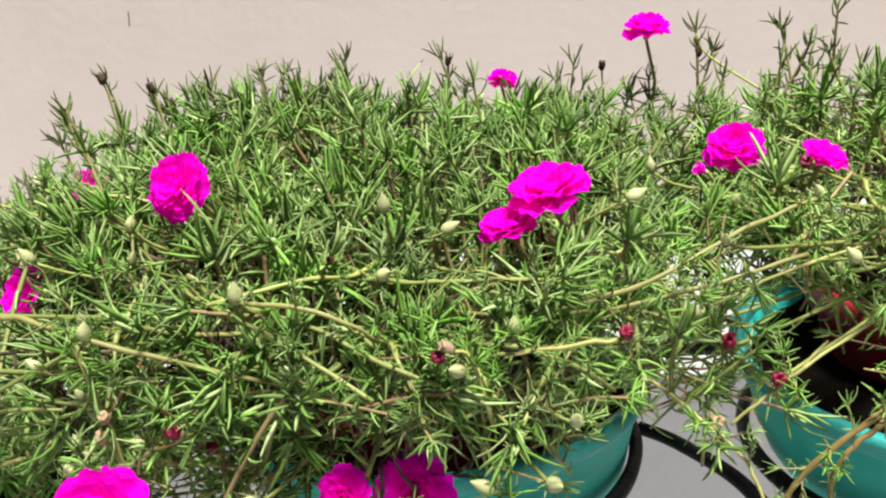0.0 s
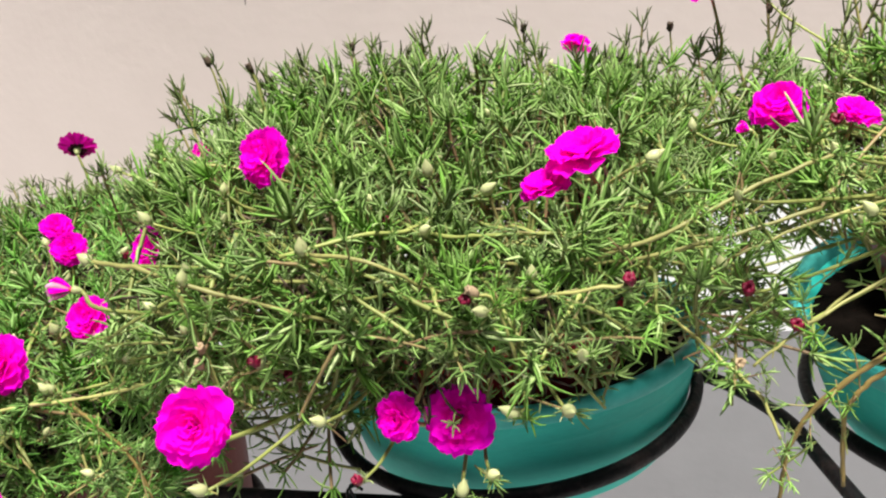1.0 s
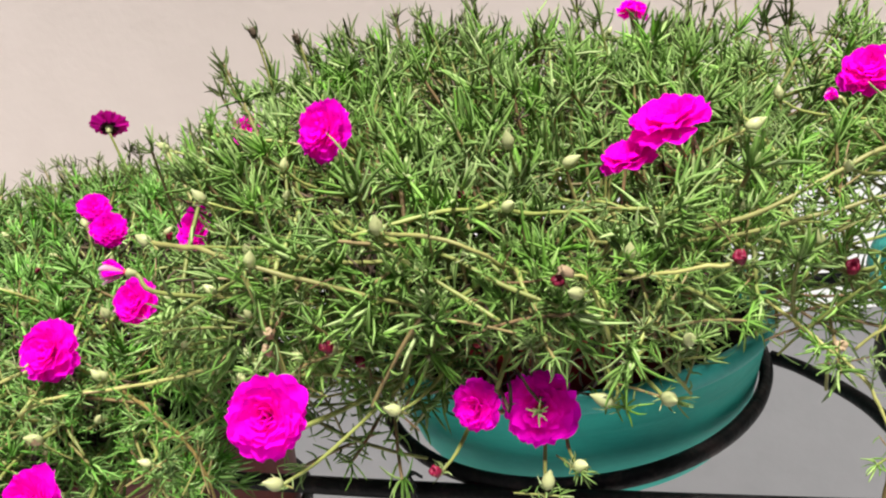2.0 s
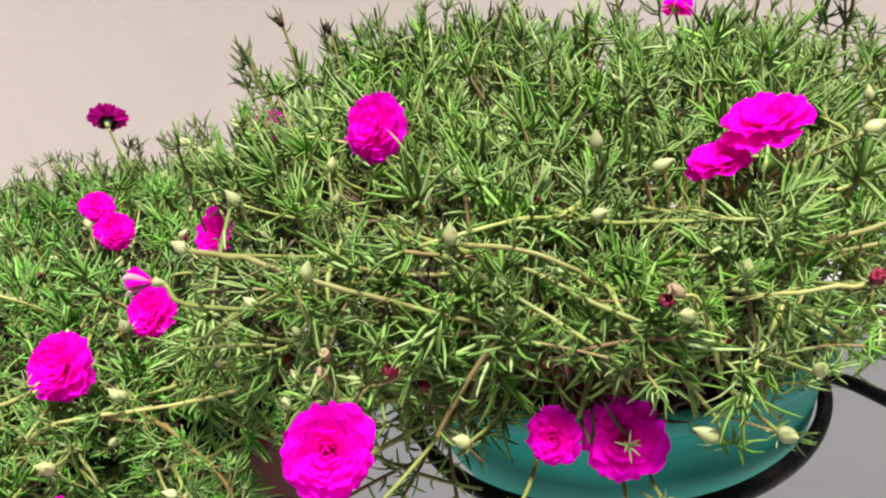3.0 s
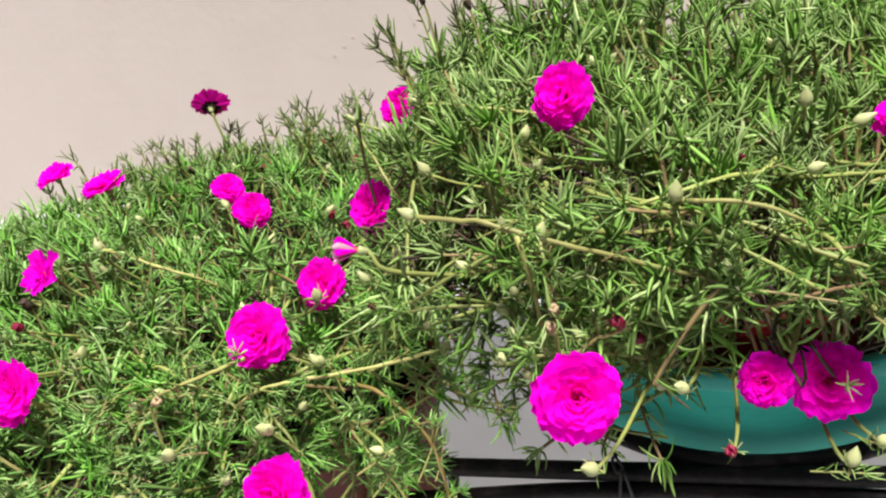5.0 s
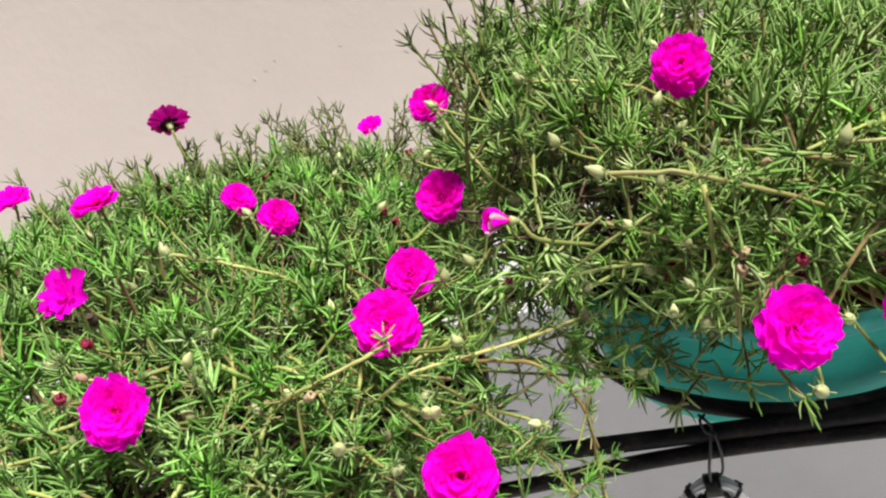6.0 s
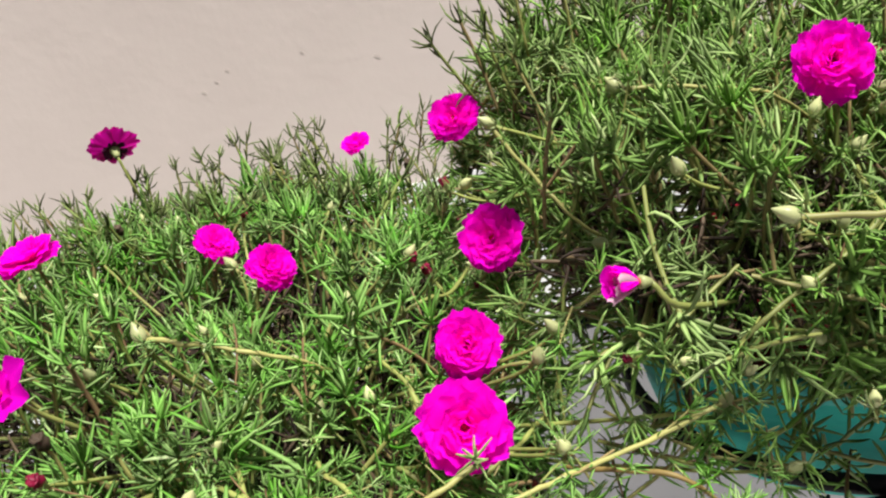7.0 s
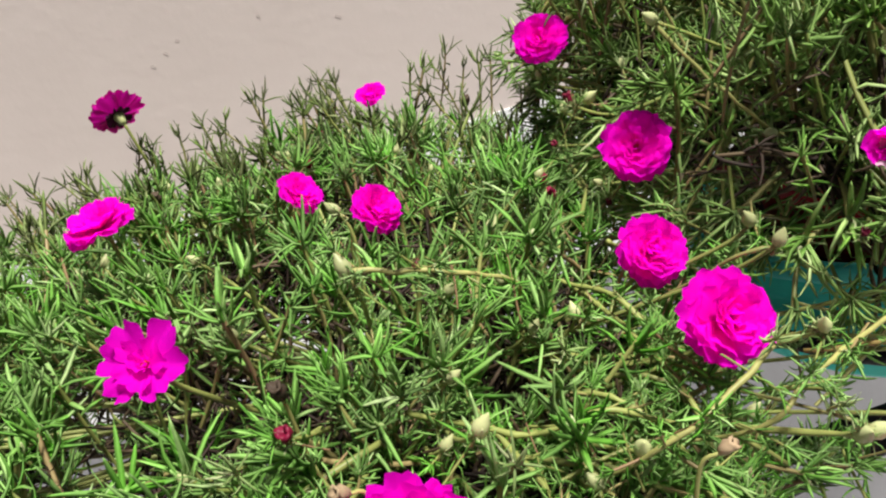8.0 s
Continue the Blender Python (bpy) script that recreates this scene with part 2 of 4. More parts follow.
WALL_Y = 1.30
wall = part("wall_north", box(bmesh.new(), -2.6, 2.6, WALL_Y, WALL_Y + 0.2, 0, 2.7), M_WALL, None, smooth=False)
tagged(wall, "plain beige painted plaster wall, faintly blotched", "wall", kind="structure")
# unseen walls, added to block low sky light and deepen the shade
for name, x0, x1, y0, y1 in (("shade_wall_south", -2.8, 2.8, -3.4, -3.2), ("shade_wall_west", -2.8, -2.6, -3.2, WALL_Y), ("shade_wall_east", 2.6, 2.8, -3.2, WALL_Y)):
    w = part(name, box(bmesh.new(), x0, x1, y0, y1, 0, 2.7), M_FLOOR, None, smooth=False)
    tagged(w, "plain grey wall, unseen, added to cut down sky light", "wall", kind="structure")
band = part("wall_band", box(bmesh.new(), -2.6, 2.6, WALL_Y - 0.003, WALL_Y + 0.05, 0.742, 1.03), M_WHITE, None, smooth=False)
tagged(band, "broad white painted band along the beige wall", "trim", kind="structure")
dado = part("wall_dado", box(bmesh.new(), -2.6, 2.6, WALL_Y - 0.006, WALL_Y + 0.05, 0.001, 0.742), M_DADO, None, smooth=False)
tagged(dado, "light grey painted lower part of the wall", "trim", kind="structure")
MARKS = ((-0.506, 1.397, -0.510, 1.376), (-1.317, 1.424, -1.285, 1.393), (-1.285, 1.393, -1.245, 1.363), (-0.545, 1.249, -0.541, 1.246),
         (-0.564, 1.238, -0.560, 1.234), (-0.585, 1.227, -0.581, 1.223), (-0.340, 1.222, -0.333, 1.217), (-0.438, 1.250, -0.434, 1.247))
for i, (xa, za, xb, zb) in enumerate(MARKS):
    a, b = Vector((xa, 0, za)), Vector((xb, 0, zb))
    w = (b - a).normalized().cross(Vector((0, 1, 0))) * (0.0012 if i < 3 else 0.0018)
    bm = bmesh.new()
    front = [bm.verts.new((p.x, WALL_Y - 0.0004, p.z)) for p in (a - w, a + w * 0.7, (a + b) / 2 + w * 1.2, b + w * 0.8, b - w, (a + b) / 2 - w)]
    back = [bm.verts.new((v.co.x, WALL_Y + 0.002, v.co.z)) for v in front]
    bm.faces.new(front)
    for j in range(6):
        bm.faces.new((front[j], back[j], back[(j + 1) % 6], front[(j + 1) % 6]))
    part("scuff_mark", bm, M_SCRATCH if i < 3 else M_DOT, wall, smooth=False)

# ---- iron plant stand ----
BOWL_C, BOWL_R, POT_L = Vector((0.0, 0.7155, 0)), Vector((0.4088, 0.7055, 0)), Vector((-0.385, 0.630, 0))
stand = thing("plant_stand", "black painted iron plant stand with rings, rusty in spots", "plant stand", pose(0, 0.6, 0))
OFF = Vector((0, 0.6, 0))


def hoop(r, z, thick=0.0055, tall=0.0075):
    prof = [(r + thick * math.cos(a), z + tall * math.sin(a)) for a in [k * math.pi / 5 for k in range(10)]]
    bm = bmesh.new()
    n = 96
    rings = [[bm.verts.new((q * math.cos(2 * math.pi * i / n), q * math.sin(2 * math.pi * i / n), h)) for q, h in prof] for i in range(n)]
    for i in range(n):
        a, b = rings[i], rings[(i + 1) % n]
        for k in range(10):
            bm.faces.new((a[k], b[k], b[(k + 1) % 10], a[(k + 1) % 10]))
    bmesh.ops.recalc_face_normals(bm, faces=bm.faces)
    return bm


part("ring", hoop(0.1645, 0), M_IRON, stand, m=Matrix.Translation(BOWL_C - OFF) @ pose(-0.003, 0, 0.989, 1.4, 2.55, 0))
part("ring", hoop(0.1622, 0.984), M_IRON, stand, m=Matrix.Translation(BOWL_R - OFF))
part("ring", hoop(0.112, 0.875), M_IRON, stand, m=Matrix.Translation(POT_L - OFF))


def rod(points, r, name="bar"):
    q = [Vector(p) - OFF for p in points]
    return part(name, tube(spline(q, 8), r, r, 10), M_IRON, stand)


rod([(-0.66, 0.575, 0.982), (-0.25, 0.556, 0.981), (0.05, 0.545, 0.979), (0.35, 0.540, 0.979), (0.66, 0.538, 0.979)], 0.0072)
rod([(-0.66, 0.560, 0.895), (-0.38, 0.552, 0.940), (-0.19, 0.546, 0.9615), (-0.11, 0.544, 0.9675), (-0.03, 0.543, 0.9675), (0.10, 0.541, 0.962), (0.30, 0.538, 0.947), (0.66, 0.536, 0.905)], 0.0064)
rod([(-0.66, 0.80, 0.978), (0.0, 0.888, 0.975), (0.66, 0.880, 0.978)], 0.0075)
rod([(0.166, 0.735, 0.980), (0.192, 0.718, 0.976), (0.228, 0.668, 0.975), (0.248, 0.612, 0.975), (0.266, 0.560, 0.974), (0.272, 0.540, 0.978)], 0.0058, "brace")
rod([(0.40, 0.534, 0.985), (0.395, 0.540, 0.98)], 0.006, "brace")
rod([(-0.385, 0.742, 0.875), (-0.385, 0.79, 0.930), (-0.385, 0.822, 0.975)], 0.006, "brace")
rod([(-0.385, 0.518, 0.875), (-0.385, 0.545, 0.930), (-0.385, 0.563, 0.975)], 0.006, "brace")
for x, ya, yb in ((-0.63, 0.574, 0.803), (0.63, 0.534, 0.868)):
    for y in (ya, yb):
        rod([(x, y, 0.985), (x * 1.01, y, 0.5), (x * 1.03, y + (0.05 if y > 0.7 else -0.05), 0.0)], 0.0075, "leg")
    rod([(x, ya, 0.978), (x, yb, 0.978)], 0.0065, "crossbar")

# ---- coil of cable on a wire hook ----
coil = thing("cable_coil", "bundled white cable coil tied with black wire, hanging below the bar", "cable", pose(-0.092, 0.545, 0.986))
knot = [(0.002, 0.010, 0.002), (-0.003, 0.006, 0.010), (-0.001, -0.003, 0.012), (0.003, -0.006, 0.006), (-0.001, -0.008, 0.003), (-0.004, -0.002, 0.010), (0.001, 0.004, 0.011)]
part("knot", tube(spline(knot, 6), 0.0012, 0.0012, 6), M_WIRE, coil, "small black wire knot")
strands = [(0.002, -0.008, 0.004), (-0.001, -0.012, -0.012), (-0.003, -0.012, -0.026), (-0.001, -0.004, -0.046), (0.001, 0.001, -0.0525), (0.004, -0.001, -0.046), (0.008, -0.006, -0.034), (0.007, -0.011, -0.014), (0.004, -0.009, 0.004)]
part("wire_hook", tube(spline(strands, 6), 0.0012, 0.0012, 6), M_WIRE, coil)
rng = random.Random(5)
for k in range(13):
    off, dy = rng.uniform(-0.0055, 0.0055), rng.uniform(-0.005, 0.005)
    pts = [((0.0225 + off) * math.cos(a) + 0.001 * math.sin(3 * a + k), dy + 0.002 * math.sin(a + k), -0.081 + (0.0300 + off) * math.sin(a)) for a in [2 * math.pi * i / 20 for i in range(21)]]
    part("cable_loop", tube(spline(pts, 3), 0.0019, 0.0019, 7), M_WIRE if k in (3, 8) else M_CABLE, coil)
for a, turns, reach in ((1.57, 7, 0.009), (2.25, 3, 0.0085), (2.7, 2, 0.0085), (0.8, 2, 0.0085)):
    c, pts = Vector((0.0225 * math.cos(a), 0, -0.081 + 0.030 * math.sin(a))), []
    d = Vector((math.cos(a), 0, math.sin(a)))
    for i in range(8 * turns + 1):
        b = 2 * math.pi * i / 8
        pts.append(c + d * reach * math.cos(b) + Vector((0, 1, 0)) * 0.0085 * math.sin(b) + d.cross(Vector((0, 1, 0))) * (i - 4 * turns) * 0.00022)
    part("binding", tube(pts, 0.0009, 0.0009, 5), M_WIRE, coil)


# ---- bowls and pots ----
def teal_bowl(c, base, tilt, seed):
    b = thing("planter_bowl", "round teal plastic planter bowl with worn pale lip in iron ring", "planter", pose(c.x, c.y, base, *tilt), group="teal bowls on the stand")
    body = [(0.000, 0.000), (0.085, 0.000), (0.118, 0.004), (0.137, 0.018), (0.150, 0.040), (0.1555, 0.060), (0.1575, 0.070), (0.1610, 0.088), (0.1645, 0.108), (0.1660, 0.117),
            (0.1660, 0.118), (0.1625, 0.119), (0.1560, 0.085), (0.143, 0.050), (0.113, 0.012), (0.0, 0.012)]
    squat = lambda prof: [(r * 0.983, z if z < 0.07 else 0.07 + (z - 0.07) * 0.78) for r, z in prof]  # noqa: E731
    body = squat(body)
    part("body", lathe(body[1:-1], 96, 0.002, seed), M_TEAL, b)
    lip = [(0.1630, 0.117), (0.1690, 0.117), (0.1722, 0.119), (0.1735, 0.1235), (0.1742, 0.131), (0.1732, 0.1365), (0.1705, 0.1385), (0.1650, 0.1370), (0.1625, 0.131), (0.1630, 0.117)]
    part("lip", lathe(squat(lip), 96, 0.002, seed), M_TEAL_LIP, b, "scuffed pale lip")
    line = [(0.1606, 0.0885), (0.1618, 0.0910), (0.1624, 0.0950), (0.1626, 0.0975)]
    part("moulded_line", lathe(squat(line), 96, 0.002, seed), M_TEAL, b)
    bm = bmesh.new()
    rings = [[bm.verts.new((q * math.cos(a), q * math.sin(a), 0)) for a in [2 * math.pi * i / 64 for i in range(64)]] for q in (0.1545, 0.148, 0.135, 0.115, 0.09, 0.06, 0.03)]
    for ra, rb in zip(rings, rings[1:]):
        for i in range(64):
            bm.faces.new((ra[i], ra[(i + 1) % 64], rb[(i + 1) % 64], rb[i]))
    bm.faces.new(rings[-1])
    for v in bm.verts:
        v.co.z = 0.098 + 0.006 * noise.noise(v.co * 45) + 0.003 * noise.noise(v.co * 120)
    part("soil", bm, M_SOIL, b, "potting soil, near black with the bowl's shade in its colour")
    return b


teal_bowl(BOWL_C, 0.924, (-3.3, 1.8, 0), 3)
teal_bowl(BOWL_R, 0.943, (2.8, 0, 0), 4)


def inner_pot(parent, at, r, h, material, tilt=(0, 0), name="pot"):
    """A tapered plastic pot with a rolled rim, and its soil."""
    m = Matrix.Translation(at) @ pose(0, 0, 0, tilt[0], tilt[1], 0)
    prof = [(r * 0.68, 0), (r * 0.72, 0.003), (r * 0.93, h - 0.030), (r * 0.94, h - 0.028), (r * 1.0, h - 0.026), (r * 1.015, h - 0.015), (r * 1.02, h - 0.003), (r * 1.0, h), (r * 0.965, h - 0.002), (r * 0.93, h - 0.02), (r * 0.70, 0.012)]
    part(name, lathe(prof, 64, 0.004, 7), material, parent, m=m)
    bm = bmesh.new()
    bmesh.ops.create_circle(bm, cap_ends=False, segments=48, radius=r * 0.92)
    edge = bm.verts[:]
    rings = [edge]
    for f in (0.75, 0.5, 0.25):
        rings.append([bm.verts.new((v.co.x * f, v.co.y * f, 0.006 * (1 - f) + 0.003 * noise.noise(v.co * 90 * f))) for v in edge])
    for a, b in zip(rings, rings[1:]):
        for i in range(48):
            bm.faces.new((a[i], a[(i + 1) % 48], b[(i + 1) % 48], b[i]))
    bm.faces.new(rings[-1])
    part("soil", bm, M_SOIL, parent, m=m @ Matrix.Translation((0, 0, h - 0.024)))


# ---- leafy sprigs, built once in several forms ----
def leaf_arrays(length, width, bend, base, axis, up):
    """A fleshy spindle leaf, curved, three-sided: four rings and a blunt tip."""
    axis, up = np.array(axis, float), np.array(up, float)
    up = up - axis * (up @ axis)
    up /= np.linalg.norm(up)
    side = np.cross(axis, up)
    sway = 0.35 * math.sin(bend * 23.0) * abs(bend)
    vs = []
    for t, r in ((0.0, 0.62), (0.28, 1.0), (0.62, 0.98), (0.90, 0.55)):
        c = base + length * (axis * (t - 0.35 * bend * bend * t * t) + (up * bend + side * sway) * t * t)
        for k in range(3):
            a = 2 * math.pi * k / 3 + 0.5
            vs.append(c + (side * math.cos(a) + up * math.sin(a) * 0.8) * width * 0.55 * r)
    vs.append(base + length * (axis * (1 - 0.35 * bend * bend) + up * bend + side * sway))
    quads = []
    for q in (0, 3, 6):
        quads += [(q + k, q + (k + 1) % 3, q + 3 + (k + 1) % 3, q + 3 + k) for k in range(3)]
    return vs, quads, [(9 + k, 9 + (k + 1) % 3, 12) for k in range(3)]


TWIG_LEAVES = []


def sprig_template(seed, length, leaves, crown, bare=0.0, size=1.0, kind=0, heart=0):
    """Stem along z with its tip at the origin; leaves all round, closest at the tip."""
    rng = random.Random(seed)
    V, Q, T, qm, tm = [], [], [], [], []
    bx, by = rng.uniform(-0.25, 0.25), rng.uniform(-0.25, 0.25)
    stem = lambda s: np.array((bx * s * s / length * 0.9, by * s * s / length * 0.9, -s))  # noqa: E731
    steps = 5
    for i in range(steps):
        c, r = stem(length * (1 - i / (steps - 1))), 0.0008 + 0.0004 * math.sin(0.7 + 1.6 * i / (steps - 1))
        V += [c + np.array((r * math.cos(a), r * math.sin(a), 0)) for a in (0, 1.57, 3.14, 4.71)]
        if i:
            o = 4 * (i - 1)
            Q += [(o + k, o + (k + 1) % 4, o + 4 + (k + 1) % 4, o + 4 + k) for k in range(4)]
            qm += [1] * 4
    LEAVES = []
    TWIG_LEAVES.append((length, bx, by, LEAVES))
    ang = rng.uniform(0, 6.28)
    for i in range(leaves + crown + heart):
        ang += 2.4 + rng.uniform(-0.5, 0.5)
        if i < leaves:
            s = length * (1 - bare) * (1 - (i + rng.random()) / leaves) * 0.97 + 0.002
            spread = radians(rng.uniform(50, 88))
            ln = rng.uniform(0.011, 0.019) * size
        elif i >= leaves + crown:  # young pale leaves in the heart of the tuft
            s, spread, ln = 0.0005, radians(rng.uniform(15, 65)), rng.uniform(0.004, 0.007)
        else:
            s = rng.uniform(0, 0.004)
            spread = radians(rng.uniform(22, 82))
            ln = rng.uniform(0.012, 0.024) * size
        out = np.array((math.cos(ang), math.sin(ang), 0))
        axis = out * math.sin(spread) + np.array((0, 0, 1)) * math.cos(spread)
        axis /= np.linalg.norm(axis)
        LEAVES.append((ln, stem(s), axis))
        vs, qs, ts = leaf_arrays(ln, rng.uniform(0.0015, 0.0023) * size, rng.gauss(0.28, 0.52), stem(s), axis, (0, 0, 1) if spread > 0.6 else -out)
        o = len(V)
        V += vs
        Q += [tuple(o + k for k in q) for q in qs]
        qm += [3 if i >= leaves + crown else kind] * len(qs)
        T += [tuple(o + k for k in q) for q in ts]
        tm += [3 if i >= leaves + crown else kind] * len(ts)
    return np.array(V), np.array(Q), np.array(T), np.array(qm), np.array(tm)


def mesh_from(name, V, Q, T, qm, tm, materials):
    me = bpy.data.meshes.new(name)
    nq, nt_ = len(Q), len(T)
    me.vertices.add(len(V))
    me.vertices.foreach_set("co", np.asarray(V, np.float32).ravel())
    me.loops.add(4 * nq + 3 * nt_)
    me.loops.foreach_set("vertex_index", np.concatenate([Q.ravel(), T.ravel()]).astype(np.int32))
    me.polygons.add(nq + nt_)
    me.polygons.foreach_set("loop_start", np.concatenate([np.arange(nq) * 4, 4 * nq + np.arange(nt_) * 3]).astype(np.int32))
    me.polygons.foreach_set("material_index", np.concatenate([qm, tm]).astype(np.int32))
    me.polygons.foreach_set("use_smooth", np.ones(nq + nt_, bool))
    for m in materials:
        me.materials.append(m)
    me.update(calc_edges=True)
    me.validate()
    return me


FORMS = [sprig_template(40 + k, 0.048 + 0.006 * (k % 4), 8 + 2 * (k % 3), 7 + k % 4) if k % 5 < 3 else sprig_template(40 + k, 0.050, 5, 14, 0.1, 1.12, heart=3) for k in range(10)]
SPARSE = [sprig_template(70 + k, 0.060 + 0.006 * k, 7 + k, 5 + k % 3, 0.25, 1.0, kind) for kind in (0, 2) for k in range(4)]
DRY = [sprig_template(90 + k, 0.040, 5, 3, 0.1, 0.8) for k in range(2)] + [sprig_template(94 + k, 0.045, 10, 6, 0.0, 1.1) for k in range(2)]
# single leaves and bare twigs, for the sprigs nearest to the eye
LEAF_MESH = []
for k in range(5):
    vs, qs, ts = leaf_arrays(1.0, 0.105 + 0.009 * k, -0.40 + 0.26 * k, np.zeros(3), (0, 0, 1), (1, 0, 0))
    LEAF_MESH.append(mesh_from("leaf", np.array(vs), np.array(qs), np.array(ts), np.zeros(len(qs)), np.zeros(len(ts)), (M_LEAF,)))


def aim(at, d, spin, size=1.0):
    """A pose at a place with its z axis along d."""
    turn = Vector(d).to_track_quat("Z", "Y").to_matrix().to_4x4()
    return Matrix.Translation(at) @ turn @ Matrix.Rotation(spin, 4, "Z") @ Matrix.Scale(size, 4)


def facing(az, el):
    a, e = radians(az), radians(el)
    return Vector((math.sin(a) * math.cos(e), -math.cos(a) * math.cos(e), math.sin(e)))


def loose_sprig(plant, k, m, seed):
    """A sprig whose leaves are single parts."""
    rng = random.Random(seed)
    length, bx, by, leaves = TWIG_LEAVES[k]
    line = [(bx * q * q / length * 0.9, by * q * q / length * 0.9, -q) for q in [length * (1 - i / 5) for i in range(6)]]
    twig = part("sprig", tube(line, 0.0014, 0.0009, 5), M_STEM, plant, m=m)
    for ln, at, axis in leaves:
        part("leaf", LEAF_MESH[rng.randrange(5)], None, twig, m=aim(at, axis, rng.uniform(-0.6, 0.6), ln))


def joined(name, placed, parent, label, allf, mats):
    """Many sprigs in one mesh."""
    Vs, Qs, Ts, qms, tms, o = [], [], [], [], [], 0
    for k, m in placed:
        V, Q, T, qm, tm = allf[k]
        a = np.array(m)
        Vs.append(V @ a[:3, :3].T + a[:3, 3])
        Qs.append(Q + o)
        Ts.append(T + o)
        qms.append(qm)
        tms.append(tm)
        o += len(V)
    me = mesh_from(name, np.concatenate(Vs), np.concatenate(Qs), np.concatenate(Ts), np.concatenate(qms), np.concatenate(tms), mats)
    return tagged(part(name, me, None, parent, label), kind="stuff")


class Mound:
    """The outer form of a plant: a boxy half dome whose top slopes."""

    def __init__(self, c, left, right, front, back, top, low, boxy=2.6):
        self.c, self.left, self.right, self.front, self.back, self.top, self.low, self.e = c, left, right, front, back, top, low, 2 / boxy

    def at(self, a, v):
        ca, sa = math.cos(a), math.sin(a)
        rho, zeta = max(math.sin(v), 0) ** self.e, max(math.cos(v), 0) ** self.e
        e = 0.72
        x = self.c[0] + (self.right if ca > 0 else self.left) * math.copysign(abs(ca) ** e, ca) * rho
        y = self.c[1] + (self.back if sa > 0 else self.front) * math.copysign(abs(sa) ** e, sa) * rho
        zt, zl = self.top(x, y), self.low(x, y)
        lump = 0.016 * noise.noise(Vector((x, y, 0.3)) * 13) + 0.008 * noise.noise(Vector((x, y, 5.3)) * 31)
        return Vector((x, y, zl + (zt - zl) * zeta + lump))

    def normal(self, a, v):
        h = 0.02
        da = self.at(a + h, v) - self.at(a - h, v)
        dv = self.at(a, min(v + h, 1.57)) - self.at(a, max(v - h, 0.001))
        n = dv.cross(da)
        if n.length < 1e-9:
            return Vector((0, 0, 1))
        n.normalize()
        return n if n.dot(self.at(a, v) - Vector((self.c[0], self.c[1], self.low(*self.c) - 0.05))) > 0 else -n

    def scatter(self, count, rng):
        """Even points over the form, with their normals."""
        cells = []
        for i in range(72):
            for j in range(30):
                a0, a1, v0, v1 = (2 * math.pi * i / 72, 2 * math.pi * (i + 1) / 72, 1.57 * j / 30, 1.57 * (j + 1) / 30)
                p = [self.at(a, v) for a, v in ((a0, v0), (a1, v0), (a1, v1), (a0, v1))]
                area = ((p[1] - p[0]).cross(p[3] - p[0]).length + (p[1] - p[2]).cross(p[3] - p[2]).length) / 2
                cells.append((area, a0, a1, v0, v1))
        w = [q[0] for q in cells]
        out = []
        for _, a0, a1, v0, v1 in rng.choices(cells, w, k=count):
            a, v = rng.uniform(a0, a1), rng.uniform(v0, v1)
            out.append((self.at(a, v), self.normal(a, v)))
        return out


# where stems and buds are kept clear of leaves towards the camera: place, radius
CLEAR_VIEW = []


def flower_sight_room(heads):
    """Room kept free before flowers' faces and along lines to the camera's places."""
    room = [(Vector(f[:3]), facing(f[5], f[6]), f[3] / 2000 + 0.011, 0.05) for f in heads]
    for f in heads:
        valley = -0.30 < f[0] < -0.20 and 0.45 < f[1] < 0.65  # flowers in the dip between the two plants get longer clearings towards the camera
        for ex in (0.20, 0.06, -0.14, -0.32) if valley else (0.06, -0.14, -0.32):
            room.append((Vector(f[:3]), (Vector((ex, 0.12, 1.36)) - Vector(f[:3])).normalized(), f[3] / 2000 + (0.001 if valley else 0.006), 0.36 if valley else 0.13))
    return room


def free(p, room):
    return all((p - q - d * max(0.004, min(reach, (p - q).dot(d)))).length > r for q, d, r, reach in room)


